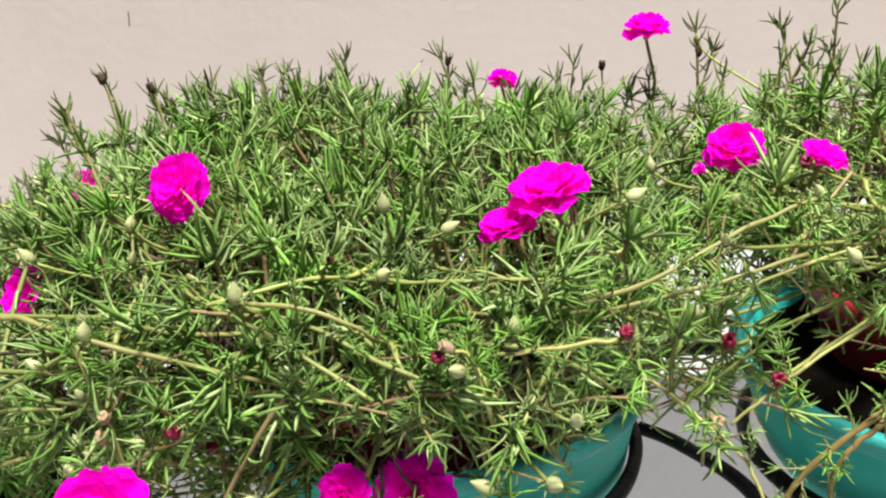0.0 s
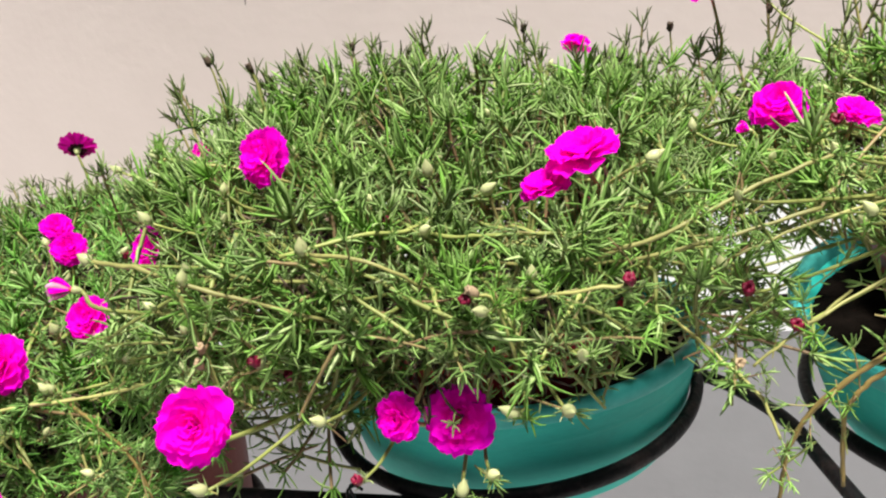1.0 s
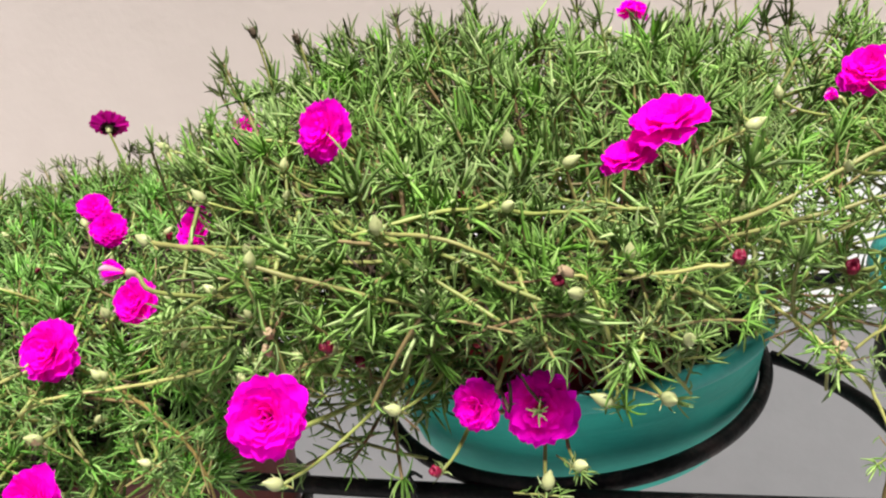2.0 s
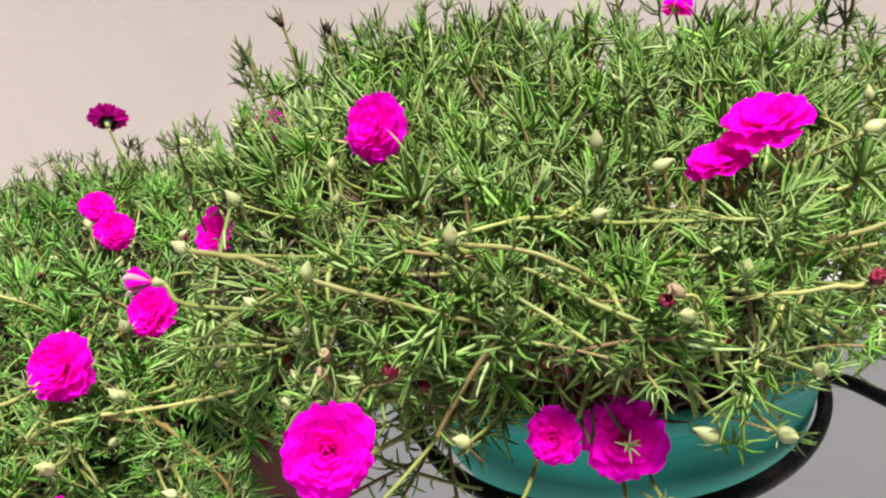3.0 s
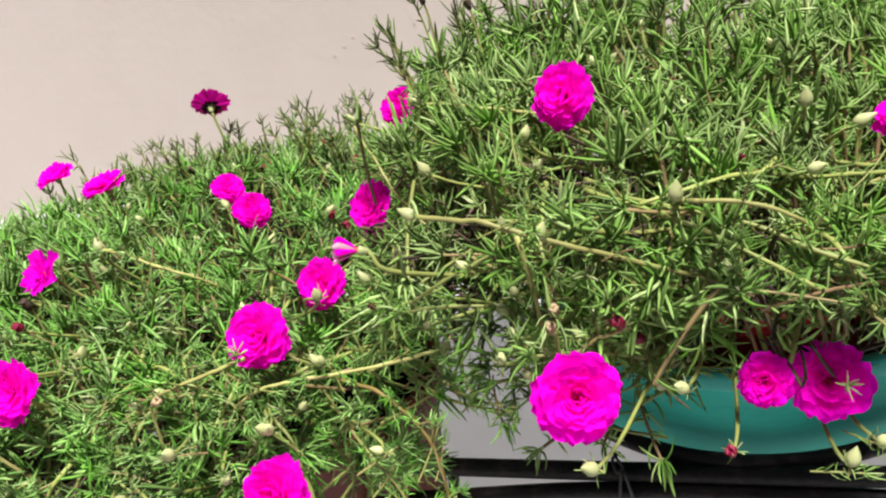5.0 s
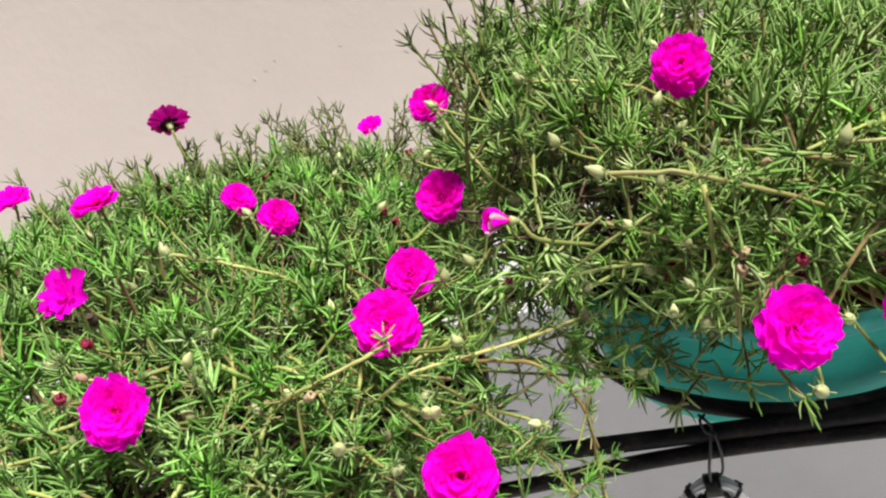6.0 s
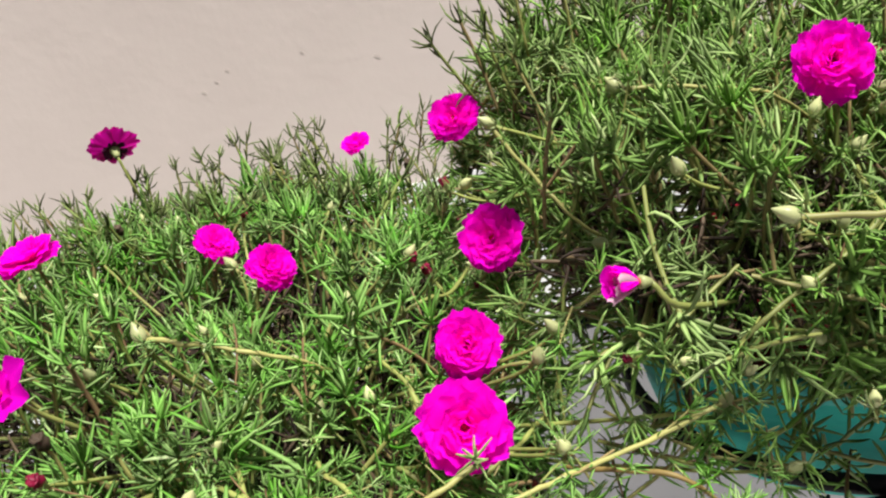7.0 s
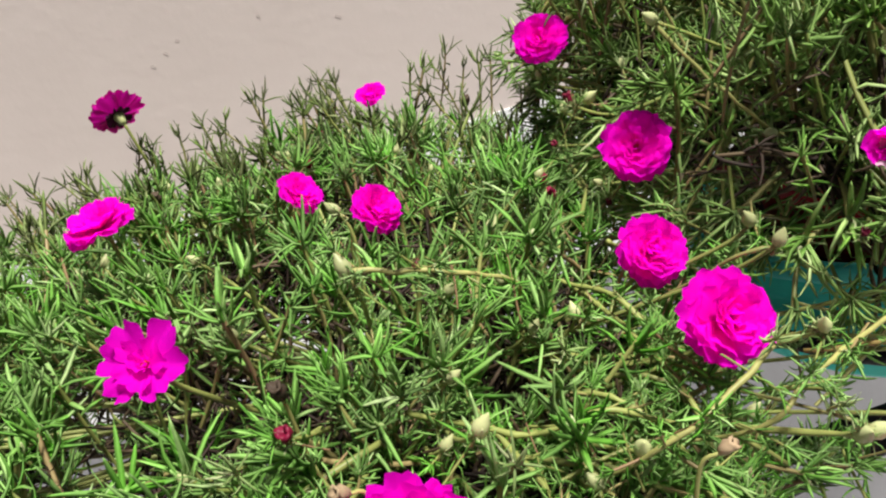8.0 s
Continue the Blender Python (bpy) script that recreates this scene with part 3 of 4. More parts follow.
def grow(plant, mound, root, count, deep, near, seed, extra, heads, up=0.5, keep=None, trailing=95, core=0.35, sparse=-0.08, leaf=M_LEAF):
    """Foliage of one plant: sprigs over the form, a second layer below, and stems from the root. heads: flowers, kept
    clear of sprigs towards the camera.
    """
    rng = random.Random(seed)
    base = Vector(plant.location)
    room = flower_sight_room(heads)
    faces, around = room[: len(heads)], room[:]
    room += [(Vector(q), (Vector((-0.12, 0.14, 1.38)) - Vector(q)).normalized(), r, 0.05) for q, r in CLEAR_VIEW]
    gap = lambda p: noise.noise(p * 27 + Vector((seed, 0, 0))) < sparse  # noqa: E731

    def clear(p):
        return free(p, room)

    # trailing stems that lie on the mat, run outwards and end in a bud or a sprig
    for i in range(trailing):
        a, v = rng.uniform(math.pi * 0.85, math.pi * 2.15), rng.uniform(0.35, 1.1)
        step, turn = rng.uniform(0.10, 0.16), rng.gauss(0, 0.07)
        pts = []
        for k in range(5):
            q, n = mound.at(a + turn * k, min(v + step * k, 1.5)), mound.normal(a + turn * k, min(v + step * k, 1.5))
            pts.append(q + n * (-0.010 + 0.006 * k + rng.gauss(0, 0.003)) - base)
        if not all(clear(q + base) for q in pts):
            continue
        room.extend((Vector(q) + base, Vector((0, -0.5, 0.85)), 0.0065, 0.03) for q in spline(pts[1:], 2))
        line = spline([q + Vector((rng.gauss(0, 0.0003), rng.gauss(0, 0.0003), rng.gauss(0, 0.0003))) for q in spline(pts, 3)], 2)
        part("stem", tube(line, 0.0014, 0.0010, 6, knots=0.4, rng=rng), M_STEM, plant)
        for q in line[2::3]:
            w = Vector((rng.gauss(0, 1), rng.gauss(-0.3, 1), rng.gauss(0.6, 1))).normalized()
            extra.append((rng.randrange(10), aim(Vector(q) + w * 0.012, w, rng.uniform(0, 6.28), rng.uniform(0.35, 0.6))))
        d = (pts[-1] - pts[-2]).normalized()
        extra.append((rng.randrange(14), aim(pts[-1] + d * 0.01, (d + Vector((0, 0, 0.4))).normalized(), rng.uniform(0, 6.28), rng.uniform(0.7, 1.1))))
    outer, inner = [], []
    for p, n in mound.scatter(count, rng):
        if keep and not keep(p, rng):
            continue
        f = max(0.0, min(1.0, (p.z - mound.low(p.x, p.y)) / (mound.top(p.x, p.y) - mound.low(p.x, p.y))))
        if gap(p) and rng.random() < 0.85:
            continue
        d = n * 0.65 + Vector((0, 0, up * f - 0.25 * (1 - f))) + noise.noise_vector(p * 19) * 0.55 + Vector((rng.gauss(0, 0.24), rng.gauss(0, 0.24), rng.gauss(0, 0.2)))
        d.normalize()
        behind = p.y > mound.c[1] + 0.08
        k = rng.randrange(10) if rng.random() < (0.55 if behind else 0.86) else 10 + rng.randrange(4) + (4 if behind else 0)
        lift = rng.gauss(0.003, 0.009) + (0.012 if k >= 10 else 0) + (rng.uniform(-0.006, 0.014) if behind and k >= 10 else 0) - (0.005 if behind else 0)
        inwards = Vector((mound.c[0] - p.x, mound.c[1] - p.y, 0)).normalized()
        at = p + n * lift + inwards * 0.045 * max(0.0, 0.62 - f)
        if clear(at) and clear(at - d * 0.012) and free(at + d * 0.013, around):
            outer.append((p.y + 0.2 * abs(p.x + 0.15), k, aim(at - base, d, rng.uniform(0, 6.28), rng.uniform(0.85, 1.35))))
    for p, n in mound.scatter(int(deep * 0.8), rng):
        if keep and not keep(p, rng):
            continue
        d = n * 0.7 + Vector((0, 0, 0.3)) + Vector((rng.gauss(0, 0.5), rng.gauss(0, 0.5), rng.gauss(0, 0.4)))
        d.normalize()
        f = max(0.0, min(1.0, (p.z - mound.low(p.x, p.y)) / (mound.top(p.x, p.y) - mound.low(p.x, p.y))))
        at = p - n * rng.uniform(0.026, 0.066) + Vector((mound.c[0] - p.x, mound.c[1] - p.y, 0)).normalized() * 0.045 * max(0.0, 0.62 - f)
        if gap(p) and rng.random() < 0.6:
            continue
        if free(at, faces):
            inner.append((rng.randrange(14), aim(at - base, d, rng.uniform(0, 6.28), rng.uniform(0.85, 1.1))))
    outer.sort(key=lambda q: q[0])
    for i, (_, k, m) in enumerate(outer[:near]):  # leaves told apart singly
        loose_sprig(plant, k, m, seed * 100 + i)
    for _, k, m in outer[:: max(1, len(outer) // 95)]:
        tip = m.translation - (m.to_3x3().col[2] * 0.04)
        r = Vector(root) - base + Vector((rng.uniform(-0.05, 0.05), rng.uniform(-0.05, 0.05), 0))
        mid = r.lerp(tip, 0.55) + Vector((rng.gauss(0, 0.010), rng.gauss(0, 0.010), -0.004))
        part("stem", tube(spline([r, mid, tip], 5), 0.0020, 0.0011, 5), M_OLD, plant)
    dry = []
    for p, n in mound.scatter(count // 40, rng):
        d = (n + Vector((rng.gauss(0, 0.6), rng.gauss(0, 0.6), rng.gauss(0, 0.5)))).normalized()
        dry.append((rng.randrange(2), aim(p - n * 0.002 - base, d, rng.uniform(0, 6.28), rng.uniform(0.5, 0.9))))
    # dark brown dead leaves and twigs put inside as shade for the gaps
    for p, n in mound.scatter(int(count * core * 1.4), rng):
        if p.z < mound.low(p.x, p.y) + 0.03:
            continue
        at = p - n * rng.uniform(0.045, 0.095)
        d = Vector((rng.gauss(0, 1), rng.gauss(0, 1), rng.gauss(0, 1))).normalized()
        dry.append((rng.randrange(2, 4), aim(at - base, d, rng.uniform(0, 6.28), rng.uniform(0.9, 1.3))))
    near_flowers = [(q, d, r - 0.003, reach) for q, d, r, reach in flower_sight_room(heads)]
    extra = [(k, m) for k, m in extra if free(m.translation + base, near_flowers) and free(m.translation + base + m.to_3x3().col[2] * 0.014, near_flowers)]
    heart = Vector((mound.c[0], mound.c[1], mound.low(*mound.c) - 0.03)) - base
    outwards = lambda m: (m.translation - m.to_3x3().col[2] * 0.04 - heart).length < (m.translation - heart).length + 0.006  # noqa: E731
    joined("foliage", [(k, m) for k, m in [q[1:] for q in outer[near:]] + inner + extra if outwards(m)], plant, "dense mat of narrow fleshy green leaves", FORMS + SPARSE, (leaf, M_STEM, M_OLIVE, M_RUFF))
    joined("withered_leaves", dry, plant, "scattered brown withered leaves, with more inside to darken the gaps", DRY, (M_DRY, M_OLD))


def fill(plant, mound, count, seed, extra):
    """More sprigs over a smaller form of the same plant."""
    rng = random.Random(seed)
    for p, n in mound.scatter(count, rng):
        if not free(p, BLOOM_SIGHT_ROOM):
            continue
        f = max(0.0, min(1.0, (p.z - mound.low(p.x, p.y)) / (mound.top(p.x, p.y) - mound.low(p.x, p.y))))
        d = (n * 0.8 + Vector((0, -0.15, 0.35 * f - 0.45 * (1 - f))) + Vector((rng.gauss(0, 0.4), rng.gauss(0, 0.4), rng.gauss(0, 0.25)))).normalized()
        extra.append((rng.randrange(14), aim(p - Vector(plant.location), d, rng.uniform(0, 6.28), rng.uniform(0.75, 1.1))))


# ---- flowers, buds ----
def petal_mesh(seed, wide, notch, ruffle):
    rng = random.Random(seed)
    nu, nv = 7, 8
    ph, bm = [rng.uniform(0, 6.28) for _ in range(3)], bmesh.new()
    grid = []
    for i in range(nu + 1):
        u = i / nu
        row = []
        for j in range(nv + 1):
            v = 2 * j / nv - 1
            w = wide * (u**0.75) * (1 - 0.30 * u**5) + 0.02
            ext = 1 - notch * math.exp(-((v / 0.22) ** 2)) - 0.16 * abs(v) ** 3 + 0.03 * math.sin(8 * v + ph[0]) + 0.03 * math.sin(17 * v + ph[2])
            x = u * (1 + (ext - 1) * u**2)
            z = 0.16 * u * u - 0.10 * u**4 + ruffle * u**2 * math.sin(4.2 * v + ph[1]) + 0.4 * ruffle * u**3 * math.sin(9 * v + ph[2]) + 0.10 * v * v * u
            row.append(bm.verts.new((x, w * v, z)))
        grid.append(row)
    for i in range(nu):
        for j in range(nv):
            bm.faces.new((grid[i][j], grid[i + 1][j], grid[i + 1][j + 1], grid[i][j + 1]))
    me = bpy.data.meshes.new("petal")
    bm.to_mesh(me)
    bm.free()
    me.materials.append(M_PETAL)
    return me


PETALS = [petal_mesh(k, 0.50 + 0.05 * (k % 3), 0.06 + 0.04 * (k % 2), 0.055 + 0.015 * (k % 3)) for k in range(6)]
LOBES = [petal_mesh(20 + k, 0.47, 0.10, 0.10) for k in range(3)]
DEEP_PETAL = petal_mesh(10, 0.48, 0.1, 0.07)
DEEP_PETAL.materials[0] = M_PETAL_DEEP
DARK_PETAL = petal_mesh(11, 0.45, 0.1, 0.09)
DARK_PETAL.materials[0] = M_PETAL_DARK
PALE_PETAL = petal_mesh(9, 0.40, 0.08, 0.05)
PALE_PETAL.materials[0] = M_PALE
# layers of petals: (count, lean in degrees, length)
DOUBLE = ((8, 2, 1.0), (8, 15, 0.94), (8, 28, 0.83), (7, 42, 0.69), (6, 56, 0.54), (4, 70, 0.40))
STAR = ((6, 12, 1.0), (5, 34, 0.70), (4, 58, 0.46), (3, 74, 0.34))
CLOSED = ((5, 62, 1.0), (5, 70, 0.92), (4, 80, 0.8))
PUFF = ((8, -6, 1.0), (9, 12, 0.99), (9, 29, 0.93), (8, 46, 0.84), (7, 62, 0.70), (5, 76, 0.54))
PURPLE = ((7, -16, 0.48), (7, 3, 1.0), (7, 17, 0.92), (6, 33, 0.78), (5, 52, 0.58))
KINDS = {0: DOUBLE, 1: STAR, 2: CLOSED, 3: PUFF, 4: PURPLE}

eye_prof = [(0.02, 0.02), (0.10, 0.03), (0.12, 0.09), (0.08, 0.15), (0.02, 0.18)]
EYE = lathe(eye_prof, 12)
CALYX = lathe([(0.05, -0.42), (0.11, -0.36), (0.17, -0.16), (0.20, -0.02), (0.10, 0.03), (0.03, 0.03)], 10)
calyx_mesh = bpy.data.meshes.new("flower")
CALYX.to_mesh(calyx_mesh)
CALYX.free()
calyx_mesh.materials.append(M_BUD)
eye_mesh = bpy.data.meshes.new("flower_eye")
EYE.to_mesh(eye_mesh)
EYE.free()
eye_mesh.materials.append(M_EYE)


def flower(plant, x, y, z, mm, kind, az, el, core, seed, extra):
    """A ruffled double flower: calyx, eye and petals, on its stalk with a ruff of leaves."""
    rng = random.Random(seed)
    base = Vector(plant.location)
    d, p, r = facing(az, el), Vector((x, y, z)), mm / 2000
    head = part("flower", calyx_mesh, None, plant, ("bright magenta ruffled double flower", "bright magenta star-shaped open flower", "half-closed magenta flower", "bright magenta full ruffled flower", "deep purple flower on a tall stalk")[kind],
                aim(p - d * r * 0.25 - base, d, rng.uniform(0, 6.28), r))
    part("flower_eye", eye_mesh, None, head)
    for n, lean, ln in KINDS[kind]:
        a0 = rng.uniform(0, 6.28)
        for i in range(n):
            me = PETALS[rng.randrange(6)]
            if kind == 1:
                me = LOBES[rng.randrange(3)]
            if kind == 4:
                me = DARK_PETAL if lean < -10 else DEEP_PETAL
            if kind == 2 and rng.random() < 0.25:
                me = PALE_PETAL
            m = Matrix.Rotation(a0 + 2 * math.pi * i / n + rng.uniform(-0.15, 0.15), 4, "Z") @ Matrix.Translation((0.04, 0, 0.02)) @ Matrix.Rotation(-radians(lean + rng.uniform(-9, 9)), 4, "Y") @ Matrix.Scale(ln * rng.uniform(0.9, 1.06), 4)
            part("petal", me, None, head, m=m)
    foot = p - d * r * 0.6
    root = foot - d * 0.02 + Vector((rng.uniform(-0.006, 0.006), 0, -0.012))
    deep = root.lerp(Vector(core), 0.4) + Vector((0, 0, -0.02))
    if z >= 1.24 and y > 0.8:  # a straight bare stalk, tall over the mat
        root, deep = foot + Vector((0.005, 0, -0.035)), foot + Vector((0.013, 0.002, -0.09))
    part("stalk", tube(spline([q - base for q in (foot, root, deep, root.lerp(Vector(core), 0.85))], 5), 0.0014, 0.0018, 6), M_STEM, head, m=head.matrix_basis.inverted())
    if z < 1.24 or y < 0.8:
        extra.append((rng.randrange(10), aim(foot - d * 0.020 - base, (d * 0.7 + Vector((0, 0, 0.3))).normalized(), rng.uniform(0, 6.28), 0.6)))


bud_bm = lathe([(0.02, -0.52), (0.20, -0.50), (0.38, -0.34), (0.45, -0.08), (0.42, 0.18), (0.31, 0.46), (0.17, 0.72), (0.06, 0.92), (0.01, 0.98)], 14)
for v in bud_bm.verts:
    v.co.x *= 1.0 + 0.08 * math.sin(5 * v.co.z)
bud_mesh = bpy.data.meshes.new("bud")
bud_bm.to_mesh(bud_mesh)
bud_bm.free()
bud_mesh.materials.append(M_BUD)
BUD_RUFF = mesh_from("bud_leaves", *sprig_template(120, 0.012, 4, 10, 0.0, 0.8), (M_RUFF, M_STEM))
wilt_bm = lathe([(0.05, -0.5), (0.30, -0.4), (0.42, 0.0), (0.50, 0.4), (0.40, 0.62), (0.46, 0.85), (0.20, 0.70), (0.05, 0.5)], 12)
for i, v in enumerate(wilt_bm.verts):
    v.co += Vector((0.09 * math.sin(7.1 * i), 0.09 * math.cos(5.3 * i), 0.10 * math.sin(3.7 * i)))
wilt_mesh = bpy.data.meshes.new("wilted_flower")
wilt_bm.to_mesh(wilt_mesh)
wilt_bm.free()
wilt_mesh.materials.append(M_WILT)
wilt_mesh.materials.append(M_BUD)
for f in wilt_mesh.polygons:
    f.material_index = 1 if f.center.z < -0.02 else 0


def bud(plant, p, d, size, core, rng, wilted=False):
    base = Vector(plant.location)
    d = (Vector(d).normalized() * 0.55 + Vector((rng.gauss(0, 0.5), rng.gauss(0, 0.3), 0.45))).normalized()
    size *= 0.75 if wilted else 0.88
    m = aim(Vector(p) - base, d, rng.uniform(0, 6.28), size)
    if size > 0.0052:
        CLEAR_VIEW.append((Vector(p), size * 0.5 + 0.0045))
    b = part("wilted_flower" if wilted else "bud", wilt_mesh if wilted else bud_mesh, None, plant, "shrivelled crimson spent flower" if wilted else "", m)
    part("bud_leaves", BUD_RUFF, None, b, m=Matrix.Translation((0, 0, -0.45)) @ Matrix.Scale(0.58 / size, 4))
    foot = Vector(p) - d * size * 0.5
    root = foot.lerp(Vector(core), 0.10) - d * 0.007
    deep = foot.lerp(Vector(core), 0.45) + Vector((0, 0, -0.006))
    line = spline([q - base for q in (foot, root, deep, foot.lerp(Vector(core), 0.85))], 4)
    part("stalk", tube(line, 0.0009, 0.0014, 6, knots=0.2, rng=rng), M_STEM, b, m=b.matrix_basis.inverted())
    for q, w in ((foot - d * 0.004, 0.5), (Vector(line[6]) + base, 0.55), (Vector(line[8]) + base, 0.6)):
        v = Vector((rng.gauss(0, 0.7), rng.gauss(-0.3, 0.6), rng.gauss(0.5, 0.5))).normalized()
        extra.append((rng.randrange(10), aim(q + v * 0.008 - base, v, rng.uniform(0, 6.28), w * rng.uniform(0.8, 1.3))))


dry_mesh = wilt_mesh.copy()
dry_mesh.name = "seed_head"
dry_mesh.materials.clear()
dry_mesh.materials.append(M_DRY)
tan_mesh = wilt_mesh.copy()
tan_mesh.name = "withered_bud"
tan_mesh.materials.clear()
tan_mesh.materials.append(M_HUSK)
for me in (dry_mesh, tan_mesh):
    for f in me.polygons:
        f.material_index = 0


def dried(plant, p, d, size, tan=False):
    """A spent head: a black-brown seed head, or a tan withered bud, on a short stalk."""
    base, d = Vector(plant.location), Vector(d).normalized()
    m = aim(Vector(p) - base, d, p[0] * 90, size)
    h = part("withered_bud" if tan else "seed_head", tan_mesh if tan else dry_mesh, None, plant, "papery tan withered bud" if tan else "dark brown dried seed head", m)
    q = Vector(p) - base
    part("stalk", tube(spline([q - d * size * 0.4, q - d * 0.012, q - d * 0.02 - Vector((0, 0, 0.03))], 4), 0.0008, 0.0011, 5), M_STEM, h, m=m.inverted())


def leaf_star(plant, p, d, size):
    """A pale open whorl of leaves at the end of a stem."""
    part("leaf_whorl", BUD_RUFF, None, plant, "pale star of young leaves", aim(Vector(p) - Vector(plant.location), d, p[0] * 50, size))


def runner(plant, points, r, leaves, seed, extra, material=None, label="long pale green trailing stem"):
    """A trailing stem that shows, with leaves along it."""
    base = Vector(plant.location)
    rng = random.Random(seed)
    line = [Vector(q) + Vector((rng.gauss(0, 0.0003), rng.gauss(0, 0.0003), rng.gauss(0, 0.0004))) for q in spline([Vector(p) - base for p in points], 5)]
    line = spline(line, 2)
    r *= 0.60
    CLEAR_VIEW.extend((Vector(q) + base, 0.006) for q in line[: len(line) * 2 // 3 : 4])
    part("stem", tube(line, r, r * 0.8, 8, knots=0.2, rng=rng), material or M_STEM, plant, label)
    for i in range(2 * leaves + 6):
        q = Vector(line[rng.randrange(len(line))])
        d = Vector((rng.gauss(0, 1), rng.gauss(-0.2, 1), rng.gauss(0.4, 1))).normalized()
        extra.append((rng.randrange(14), aim(q + d * 0.014, d, rng.uniform(0, 6.28), rng.uniform(0.35, 0.65))))


# ---- where the flowers stand: x, y, z, diameter in mm, kind, heading, rise ----
FLOWERS_C = [  # x, y, z, diameter in mm, kind, heading, rise
    (-0.085, 0.532, 1.265, 38, 3, -14, 30), (0.119, 0.547, 1.240, 45, 0, -25, 74), (0.095, 0.545, 1.222, 34, 0, -35, 72), (0.074, 0.888, 1.268, 29, 3, 150, 60),
    (-0.073, 0.378, 1.158, 41, 3, 18, 28), (0.009, 0.446, 1.119, 28, 3, -10, 15), (0.040, 0.459, 1.109, 43, 0, 4, 22), (-0.208, 0.461, 1.210, 31, 2, -70, 20),
    (-0.262, 0.720, 1.239, 38, 0, -15, 40), (-0.257, 0.602, 1.189, 41, 0, -20, 32),
]
FLOWERS_R = [(0.237, 0.662, 1.227, 38, 3, -15, 58), (0.277, 0.606, 1.228, 27, 0, 45, 60), (0.203, 0.843, 1.300, 39, 3, 20, 78), (0.215, 0.650, 1.215, 18, 2, -60, 30)]
FLOWERS_L = [
    (-0.574, 0.909, 1.244, 48, 4, 205, 38), (-0.446, 0.706, 1.192, 33, 0, 55, 38), (-0.404, 0.670, 1.178, 34, 3, 45, 35), (-0.283, 0.542, 1.155, 37, 3, 5, 35), (-0.290, 0.460, 1.159, 42, 3, 8, 36),
    (-0.254, 0.378, 1.101, 42, 3, 0, 30), (-0.684, 0.747, 1.223, 40, 0, -10, 68), (-0.565, 0.683, 1.220, 44, 0, -25, 76), (-0.539, 0.548, 1.185, 44, 1, -10, 42), (-0.442, 0.402, 1.161, 41, 0, 5, 32),
    (-0.359, 0.958, 1.185, 30, 0, -10, 62), (-0.330, 0.345, 1.070, 40, 0, 0, 40),
]
HEADS = FLOWERS_C + FLOWERS_R + FLOWERS_L
BLOOM_SIGHT_ROOM = flower_sight_room(HEADS)

# ---- the plant in the middle bowl ----
plant_c = thing("moss_rose", "bushy moss rose with magenta double flowers, spilling over a teal bowl", "potted plant", pose(0, 0.70, 0.945), group="moss roses")
inner_pot(plant_c, (0.005, 0.0, 0.0), 0.120, 0.150, M_RED)
MOUND_C = Mound((-0.02, 0.675), 0.246, 0.205, 0.245, 0.235, lambda x, y: 1.233 + 0.105 * (y - 0.53) - 0.12 * x,
                lambda x, y: 1.136, 3.4)
extra = []
CORE_C = (0.0, 0.70, 1.12)
for i, f in enumerate(FLOWERS_C):
    flower(plant_c, *f, CORE_C, 200 + i, extra)
BUDS_C = [
    (0.041, 0.469, 1.223), (0.078, 0.427, 1.191), (0.162, 0.517, 1.237), (-0.086, 0.421, 1.224), (-0.154, 0.430, 1.238), (-0.183, 0.553, 1.272), (-0.031, 0.429, 1.128), (0.041, 0.492, 1.251),
    (-0.015, 0.530, 1.228), (0.068, 0.510, 1.231), (-0.055, 0.543, 1.232), (-0.030, 0.611, 1.235), (-0.023, 0.445, 1.227), (0.082, 0.432, 1.130), (0.113, 0.429, 1.132), (-0.184, 0.555, 1.271),
    (-0.108, 0.426, 1.142), (-0.128, 0.470, 1.159), (-0.170, 0.508, 1.238), (-0.246, 0.585, 1.260), (-0.264, 0.645, 1.211), (-0.201, 0.558, 1.189), (0.126, 0.422, 1.167), (-0.043, 0.445, 1.120),
    (0.102, 0.445, 1.202), (0.062, 0.440, 1.085), (-0.070, 0.365, 1.128), (0.046, 0.430, 1.082),
]
rng = random.Random(77)
for i, p in enumerate(BUDS_C):
    d = (Vector(p) - Vector((0, 0.72, 1.13))).normalized() + Vector((rng.gauss(0, 0.35), rng.gauss(0, 0.35), rng.gauss(0.1, 0.3)))
    bud(plant_c, p, d, rng.uniform(0.008, 0.0098) if i < 6 else rng.uniform(0.007, 0.0095), CORE_C, rng)
for p in ((0.150, 0.445, 1.194), (-0.055, 0.423, 1.170), (-0.050, 0.443, 1.149), (-0.010, 0.420, 1.095), (0.070, 0.432, 1.196), (-0.277, 0.641, 1.214), (-0.217, 0.578, 1.167)):
    d = (Vector(p) - Vector((0, 0.70, 1.12))).normalized() + Vector((rng.gauss(0, 0.3), rng.gauss(0, 0.3), 0.2))
    bud(plant_c, p, d, rng.uniform(0.0078, 0.0095), CORE_C, rng, True)
for p, n in MOUND_C.scatter(80, rng):
    if not free(p, BLOOM_SIGHT_ROOM):
        continue
    bud(plant_c, p + n * 0.006, n + Vector((rng.gauss(0, 0.4), rng.gauss(0, 0.4), 0.3)), rng.uniform(0.0045, 0.0075), CORE_C, rng, rng.random() < 0.1)
